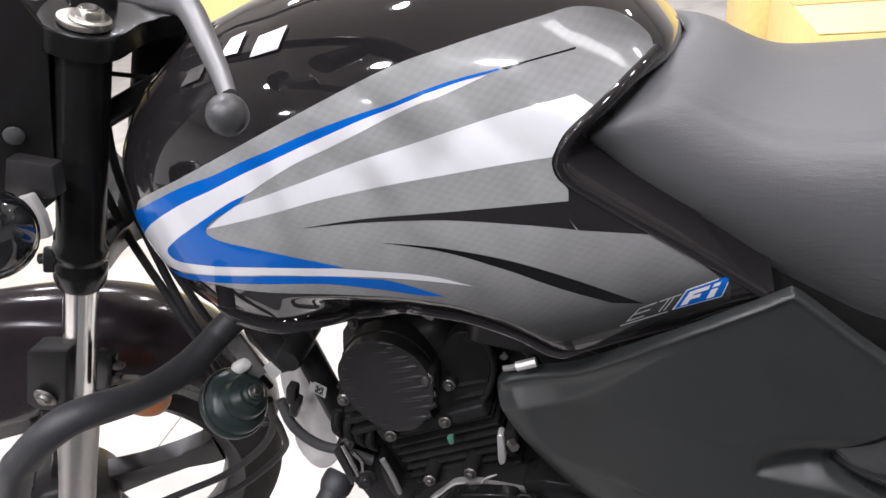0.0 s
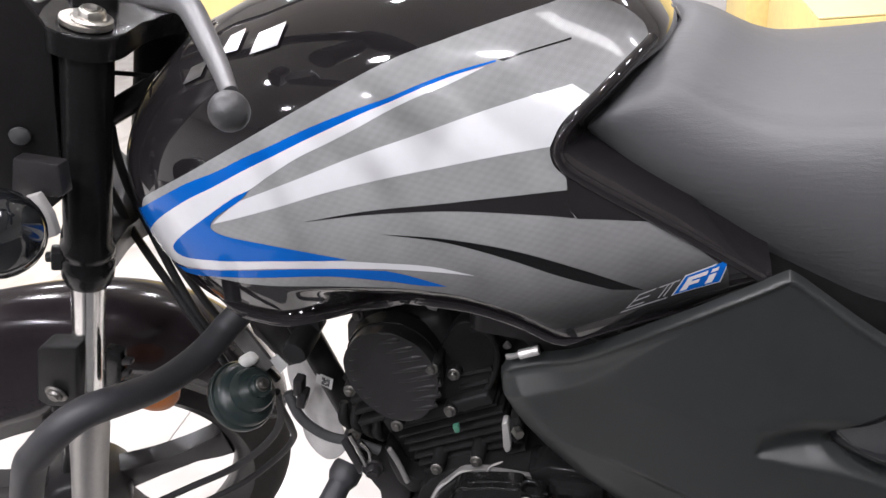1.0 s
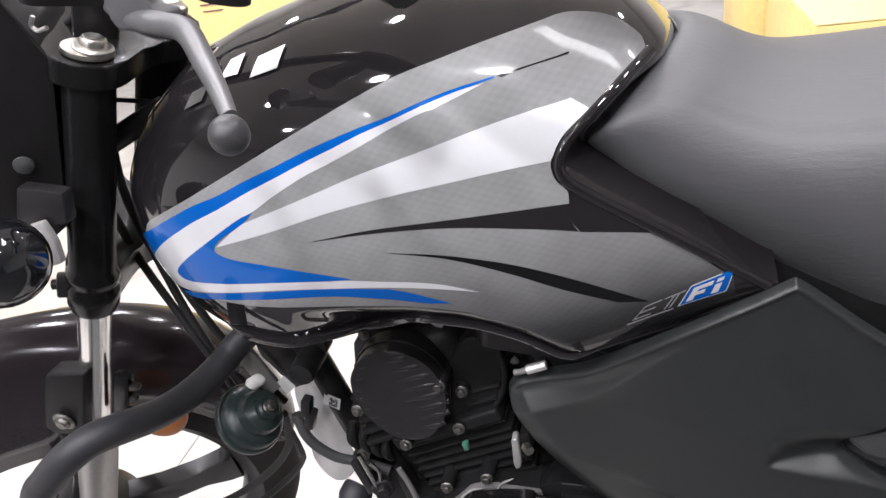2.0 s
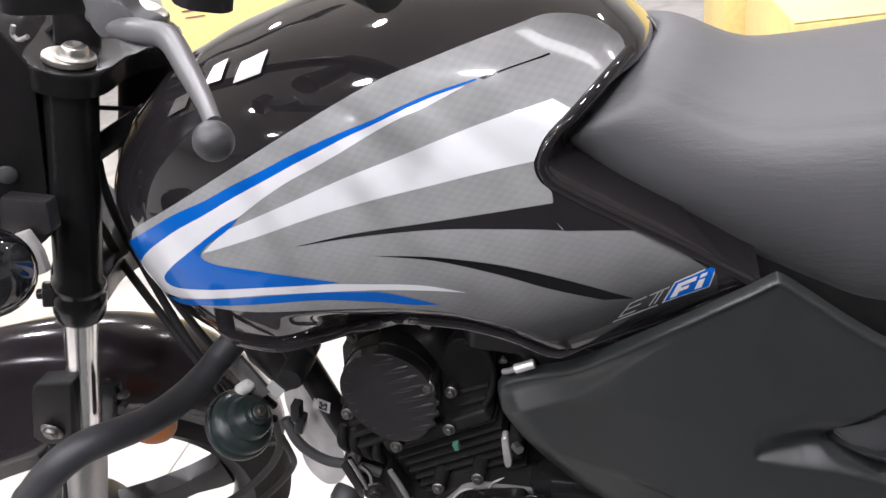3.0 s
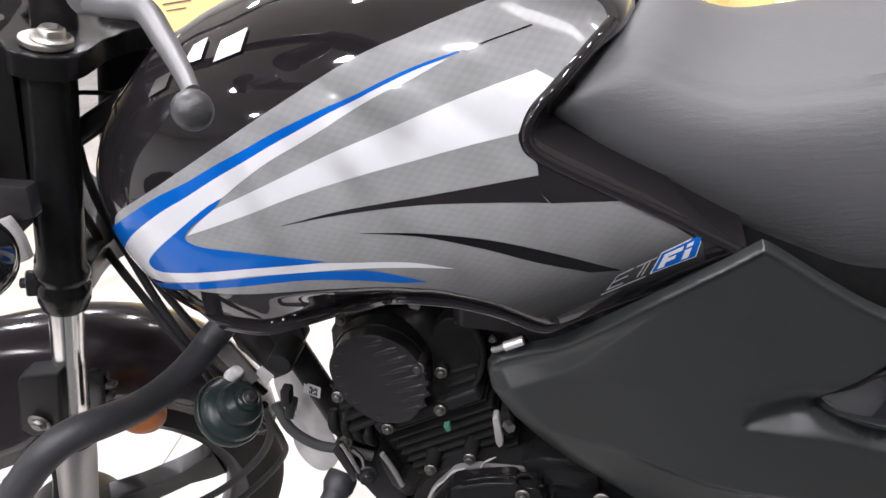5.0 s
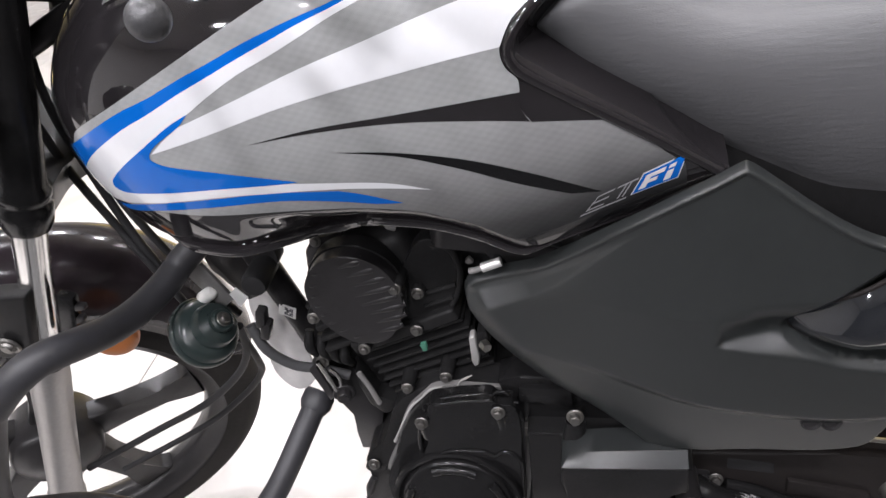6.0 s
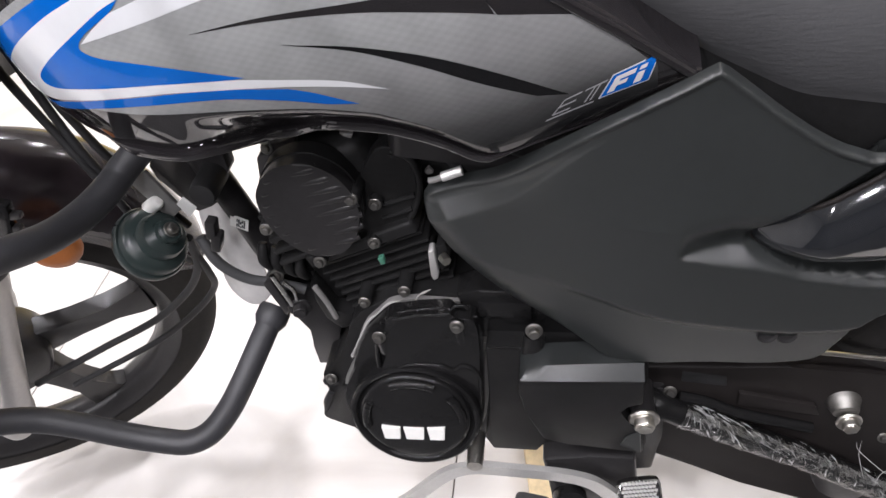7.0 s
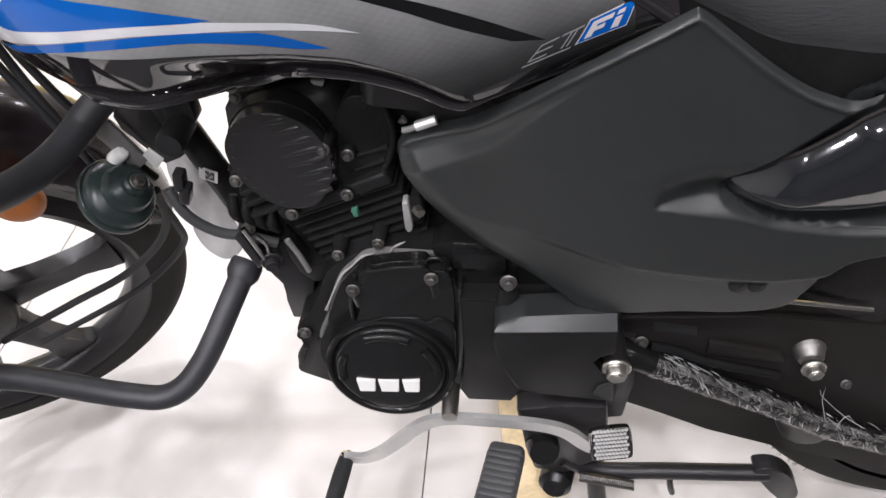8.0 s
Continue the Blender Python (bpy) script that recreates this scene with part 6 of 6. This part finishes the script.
part("plate_edge", tube([(-0.2673, -0.0700, 0.4660), (-0.2621, -0.0700, 0.4440), (-0.2575, -0.0700, 0.4218)], 0.0028, 10), CHROME, plate)
part("plate_edge", tube([(-0.2586, -0.0680, 0.4534), (-0.2512, -0.0680, 0.4418), (-0.2514, -0.0680, 0.4283)], 0.0024, 10), CHROME, plate)
bolt(plate, (-0.2670, -0.0600, 0.4568), (0, -1, 0.3), 0.0050, 0.006)
bolt(plate, (-0.2521, -0.0660, 0.4140), (0.3, -1, 0), 0.0085, 0.010, material=SATIN_BLACK)
part("case_arm", side_prism([(-0.2305, 0.4552), (-0.2222, 0.4370), (-0.2134, 0.4112), (-0.1922, 0.4112), (-0.1929, 0.3933), (-0.2104, 0.3841), (-0.2247, 0.4023), (-0.2303, 0.4286)], -0.05, -0.072, 0.004, 2), CAST_BLACK, plate)
part("case_arm", tube([(-0.2241, -0.0740, 0.4536), (-0.2168, -0.0740, 0.4311), (-0.2117, -0.0740, 0.4068)], 0.003, 8), BRACKET_GREY, plate)
part("front_plate", side_prism([(-0.2547, 0.3949), (-0.2162, 0.3946), (-0.1964, 0.3668), (-0.2149, 0.2742), (-0.2594, 0.2509), (-0.2692, 0.2847), (-0.2695, 0.3169)], 0.0, -0.03, 0.003), SATIN_BLACK, plate)

# ---- gear lever, peg, stands
gl = part("gear_lever", side_prism(strap_outline([(-0.211, 0.146), (-0.186, 0.146), (-0.165, 0.160), (-0.142, 0.186), (-0.107, 0.2285), (-0.0764, 0.245), (-0.0326, 0.2435), (0.0231, 0.2365), (0.0543, 0.2235), (0.080, 0.194), (0.096, 0.186), (0.108, 0.196)], 0.0085), -0.146, -0.153, 0.0018, 2), SATIN_STEEL, bike, "bare steel heel-and-toe gear lever")
part("shift_shaft", lathe([(0, 0.010), (0.0085, 0.010), (0.0095, 0.0), (0.0095, -0.03), (0, -0.03)], axes((-0.072, -0.145, 0.257), (0, -1, 0)), 20), STEEL, gl)
part("toe_rubber", tube([(-0.210, -0.148, 0.142), (-0.213, -0.172, 0.142), (-0.216, -0.205, 0.143)], [0.0095, 0.0105, 0.0105], 16), RUBBER, gl, "black ribbed toe rubber")
part("toe_end", lathe([(0.0, 0.004), (0.009, 0.004), (0.011, 0.0), (0.011, -0.004)], axes((-0.209, -0.146, 0.142), (0, 1, 0)), 18), CHROME, gl)
HP = axes((0.103, -0.158, 0.217), (0.1, -0.75, 0.65), (0, 0, 1))
pad = flat([(-0.022, -0.013), (-0.019, -0.0175), (0.0, -0.018), (0.019, -0.0175), (0.023, -0.013), (0.023, 0.013), (0.019, 0.0175), (0.0, 0.018), (-0.017, 0.016), (-0.022, 0.010)], 3)
heel = part("heel_pad", prism(pad, -0.006, 0.005, HP, 0.003, 2), CHROME, gl, "knurled steel heel pad")
part("pad_face", prism([(x * 0.93, y * 0.92) for x, y in pad], 0.004, 0.0056, HP, 0.0004, 1), SATIN_BLACK, heel)
for i in range(11):
    for j in range(8):
        x, y = -0.0195 + 0.0039 * i + 0.00195 * (j % 2), -0.0145 + 0.0042 * j
        if abs(x) < 0.0195 and abs(y) < 0.0155:
            part("knurl", prism([(-0.0021, -0.0008), (0.0006, -0.0020), (0.0021, 0.0008), (-0.0006, 0.0020)], 0.005, 0.0075, HP @ pose(x, y, 0), 0), SATIN_STEEL, heel, smooth=False)

peg = part("foot_peg", prism([(-0.020, -0.011), (0.020, -0.011), (0.022, 0.0), (0.018, 0.011), (-0.018, 0.011), (-0.022, 0.0)], 0.0, 0.10, axes((-0.011, -0.150, 0.178), (-0.16, -0.95, 0.26)), 0.005, 2), GREY_RUBBER, bike, "ribbed grey rubber foot peg")
for k in range(10):
    part("peg_rib", prism([(-0.0205, -0.012), (0.0205, -0.012), (0.0225, 0.0), (0.0185, 0.0125), (-0.0185, 0.0125), (-0.0225, 0.0)], 0.008 + 0.0092 * k, 0.0135 + 0.0092 * k, axes((-0.011, -0.150, 0.178), (-0.16, -0.95, 0.26)), 0.0012, 1), GREY_RUBBER, peg)
part("peg_bracket", side_prism([(0.0, 0.24), (0.05, 0.25), (0.10, 0.25), (0.11, 0.14), (0.06, 0.09), (0.02, 0.10), (0.01, 0.16)], -0.09, -0.135, 0.006, 2), SATIN_BLACK, bike)
part("peg_joint", lathe([(0.0, 0.02), (0.017, 0.02), (0.019, 0.014), (0.019, -0.02), (0, -0.02)], axes((0.03, -0.135, 0.17), (0.1, -0.9, 0.4)), 24), ENGINE_GLOSS, bike)
stand = part("side_stand", tube([(0.055, -0.128, 0.12), (0.10, -0.128, 0.092), (0.18, -0.130, 0.098), (0.27, -0.132, 0.104), (0.30, -0.132, 0.106)], 0.0105, 16), SATIN_BLACK, bike, "folded black side stand")
part("stand_foot", prism([(float(p[0]), float(p[1])) for p in spline([(0.28, 0.118), (0.30, 0.125), (0.325, 0.105), (0.345, 0.06), (0.335, 0.04), (0.315, 0.06), (0.298, 0.085)], 4, True)], 0.118, 0.138, SIDE, 0.004, 2), SATIN_BLACK, stand)
part("stand_pivot", lathe([(0, 0.02), (0.014, 0.02), (0.021, 0.012), (0.022, -0.02), (0, -0.02)], axes((0.049, -0.13, 0.070), (-0.2, -0.9, 0.3)), 24), ENGINE_GLOSS, stand)
coil = [(0.075 + 0.068 * t / 200, -0.146 + 0.0058 * math.cos(t * 2 * math.pi / 8), 0.108 - 0.012 * t / 120 + 0.0058 * math.sin(t * 2 * math.pi / 8)) for t in range(201)]
part("stand_spring", tube(coil, 0.0013, 6, 1), BOLT_ZINC, stand, "coiled return spring")
part("stand_stop", tube([(0.188, -0.13, 0.088), (0.190, -0.135, 0.07), (0.195, -0.135, 0.05)], 0.004, 8), SATIN_BLACK, stand)
part("centre_stand_leg", tube([(0.09, -0.10, 0.14), (0.10, -0.12, 0.05), (0.115, -0.135, FLOOR + 0.008), (0.16, -0.14, FLOOR + 0.008)], 0.012, 14), SATIN_BLACK, bike)
part("centre_stand_leg", tube([(0.09, 0.10, 0.14), (0.10, 0.12, 0.05), (0.115, 0.135, FLOOR + 0.008), (0.16, 0.14, FLOOR + 0.008)], 0.012, 14), SATIN_BLACK, bike)

# ---- rear: pivot, wrapped tube, chain case, wheel
bolt(bike, (0.1000, -0.1460, 0.3433), (0.0, -1, 0), 0.0105, 0.012, "pivot_bolt", material=STEEL)
part("pivot_post", lathe([(0.012, -0.05), (0.012, 0.0), (0, 0.0)], axes((0.1000, -0.1460, 0.3433), (0, -1, 0)), 20), SATIN_BLACK, bike)
part("pivot_bracket", side_prism([(0.085, 0.35), (0.125, 0.345), (0.13, 0.25), (0.125, 0.18), (0.10, 0.175), (0.085, 0.25)], -0.085, -0.105, 0.004), SATIN_BLACK, bike)
rail = [(0.105, -0.112, 0.334)] + [(0.1196, -0.1180, 0.3268), (0.1391, -0.1180, 0.3141), (0.1697, -0.1180, 0.2984), (0.2015, -0.1180, 0.2791), (0.2335, -0.1180, 0.2625), (0.2664, -0.1180, 0.2445), (0.3010, -0.1180, 0.2226), (0.3367, -0.1180, 0.1999), (0.3719, -0.1180, 0.1816), (0.4191, -0.1180, 0.1622)] + [(0.55, -0.12, 0.11)]
arm = part("foot_rail", tube(rail, [0.012] + [0.0138] * 11, 20), ENGINE_GLOSS, bike, "black tube still in its clear wrapping")
rng = np.random.default_rng(5)
wrap = bmesh.new()
path = spline(rail[2:], 20)
rings = []
for i, q in enumerate(path):
    t = Vector(path[min(i + 1, len(path) - 1)] - path[max(0, i - 1)]).normalized()
    s = t.cross(Vector((0, 1, 0))).normalized()
    rings.append([wrap.verts.new(Vector(q) + (s * math.cos(a) + t.cross(s) * math.sin(a)) * (0.0148 + 0.0004 * rng.random() + 0.0007 * math.sin(a * 3 + i * 0.45))) for a in (2 * math.pi * k / 22 for k in range(22))])
for a, b in zip(rings, rings[1:]):
    for k in range(22):
        wrap.faces.new((a[k], a[(k + 1) % 22], b[(k + 1) % 22], b[k]))
part("wrapping", wrap, FILM, arm, "crinkled clear plastic wrapping", smooth=False)
def strand(points, r=0.0006):
    part("glint_thread", tube(points, [r * 0.4] + [r] * (len(points) - 2) + [r * 0.4], 6, 3), GLINT_THREAD, arm)


# pale strands paint glints along the wrapping's folds; its torn threads follow
for k in range(120):
    i = 2 + int(165 * rng.random() ** 1.25)
    q, ahead = Vector(path[i]), Vector(path[i + 1] - path[i]).normalized()
    side = ahead.cross(Vector((0, 1, 0))).normalized()
    a0, run, slant = 1.7 * rng.random() - 0.35, 0.1 + 0.9 * rng.random() ** 2, 0.002 + 0.016 * rng.random()
    strand([q + ahead * slant * t + (side * math.cos(a0 + run * t) + ahead.cross(side) * math.sin(a0 + run * t)) * 0.0153 for t in (0, 0.33, 0.66, 1)], 0.00012 + 0.00028 * rng.random() ** 2)
for line in ([(0.3067, -0.1360, 0.2959), (0.3135, -0.1360, 0.2791), (0.3289, -0.1360, 0.2599), (0.3492, -0.1360, 0.2402), (0.3706, -0.1360, 0.2260)], [(0.3313, -0.1360, 0.2276), (0.3225, -0.1360, 0.2528), (0.3159, -0.1360, 0.2726), (0.3109, -0.1360, 0.3002)], [(0.3444, -0.1360, 0.2138), (0.3464, -0.1360, 0.2307), (0.3514, -0.1360, 0.2403), (0.3594, -0.1360, 0.2290)], [(0.3705, -0.1370, 0.2360), (0.3809, -0.1370, 0.2247), (0.3914, -0.1370, 0.2132)], [(0.1485, -0.1300, 0.3002), (0.1503, -0.1300, 0.3127), (0.1466, -0.1300, 0.3249)]):
    strand([(x, y + 0.004 * math.sin(k), z) for k, (x, y, z) in enumerate(line)], 0.0003)
chain = part("chain_case", side_prism([(0.09, 0.372), (0.24, 0.372), (0.36, 0.36), (0.60, 0.37), (0.70, 0.30), (0.62, 0.03), (0.4584, 0.064), (0.3115, 0.1186), (0.2254, 0.1551), (0.1246, 0.2083), (0.10, 0.24)], -0.045, -0.1035, 0.006, 3), CASE_PAINT, bike, "black sheet chain case")
part("case_rib", side_prism([(0.1966, 0.3359), (0.2722, 0.3169), (0.2790, 0.2999), (0.1973, 0.3152)], -0.10, -0.1085, 0.002), CASE_PAINT, chain)
part("case_slot", side_prism([(0.1391, 0.3645), (0.1821, 0.3577), (0.1848, 0.3408), (0.1394, 0.3477)], -0.10, -0.1045, 0.002), RUBBER, chain)
part("case_edge", tube([(0.1389, -0.1070, 0.3277), (0.1684, -0.1070, 0.3183), (0.1965, -0.1070, 0.3026), (0.2300, -0.1070, 0.2910), (0.2758, -0.1070, 0.2775)], 0.0062, 10), ENGINE_GLOSS, chain)
bolt(chain, (0.1295, -0.1080, 0.3348), (0, -1, 0.4), 0.005, 0.006)
bolt(chain, (0.1199, -0.1080, 0.3346), (0, -1, 0.4), 0.004, 0.005, material=SATIN_BLACK)
bolt(chain, (0.3485, -0.1080, 0.2640), (0, -1, 0.4), 0.004, 0.005)
part("rail_edge", tube([(0.2476, -0.1150, 0.4109), (0.2861, -0.1150, 0.4055), (0.3297, -0.1150, 0.3992)], 0.0024, 8), STEEL, bike)
part("rubber_cone", lathe([(0.0, -0.03), (0.0165, -0.03), (0.0165, -0.001), (0.0155, 0.001), (0.0120, 0.010), (0.010, 0.011), (0.0, 0.009)], axes((0.2973, -0.1060, 0.3197), (0, -0.9, -0.15)), 28), BOLT_ZINC, chain, "dull grey metal spacer")
bolt(chain, (0.3021, -0.1180, 0.3062), (0, -1, 0.1), 0.0085, 0.010, material=STEEL)
part("lug", side_prism(flat([(0.2958, 0.1875), (0.3136, 0.1467), (0.3335, 0.1314), (0.3560, 0.1313), (0.3649, 0.1561), (0.3547, 0.1814), (0.3241, 0.1925)], 3), -0.09, -0.107, 0.004, 2), SATIN_BLACK, chain)
rear = empty("rear_wheel")
rear.parent = bike
RW = axes((0.547, -0.055, 0.244), (0, -1, 0))
part("tyre", lathe([(R - 0.066 + 0.069 * math.cos(a) ** 0.75, 0.045 * math.sin(a)) for a in (math.pi * 0.98 * (k / 32) - math.pi * 0.49 for k in range(33))], RW, 96), TYRE, rear, "black road tyre with moulding hairs")
part("rim", lathe([(R - 0.062, 0.04), (R - 0.085, 0.03), (R - 0.088, 0.0), (R - 0.085, -0.03), (R - 0.062, -0.04)], RW, 64), SATIN_BLACK, rear)
for k in range(6):
    part("spoke", prism([(0.03, 0.024), (0.20, 0.018), (0.20, -0.018), (0.03, -0.024)], -0.014, 0.014, RW @ Matrix.Rotation(k * math.pi / 3, 4, "Z"), 0.004), SATIN_BLACK, rear)
part("hub", lathe([(0, 0.06), (0.05, 0.06), (0.055, 0.05), (0.055, -0.05), (0.05, -0.06), (0, -0.06)], RW, 40), SATIN_BLACK, rear)
hair = bmesh.new()
for k in range(110):
    a = radians(150 + 0.75 * k + rng.random())
    c, s = math.cos(a), math.sin(a)
    b = -0.030 + 0.060 * rng.random()
    r0 = R - 0.067 + 0.069 * (1 - (b / 0.045) ** 2) ** 0.375
    tube([RW @ Vector((c * r0, s * r0, b)), RW @ Vector((c * (r0 + 0.006), s * (r0 + 0.006), b + 0.002))], 0.00035, 4, 1, bm=hair)
part("moulding_hairs", hair, TYRE, rear)

# ---------------------------------------------------------------- floor tiles, the unseen ones darkened
tile_bm = prism([(-T / 2 + 0.001, -T / 2 + 0.001), (T / 2 - 0.001, -T / 2 + 0.001), (T / 2 - 0.001, T / 2 - 0.001), (-T / 2 + 0.001, T / 2 - 0.001)], -0.0065, 0.0, Matrix(), 0.0008, 1)
first = part("tile", tile_bm, TILE, floor, smooth=False)
pale = first.data
dark = first.data.copy()
dark.materials[0] = SHADED_TILE
first.data = dark
first.location = (-0.14 + T / 2 - 7 * T, -5.5, 0)
for i in range(14):
    for j in range(14):
        if i or j:
            t = first.copy()
            t.data = pale
            scene.collection.objects.link(t)
            t.location = (-0.14 + T / 2 + (i - 7) * T, -5.5 + j * T, 0)
            # these unseen tiles carry shade in their colour, for darker reflections on the bike
            if j < 6 or (j == 6 and i >= 6):
                t.data = dark
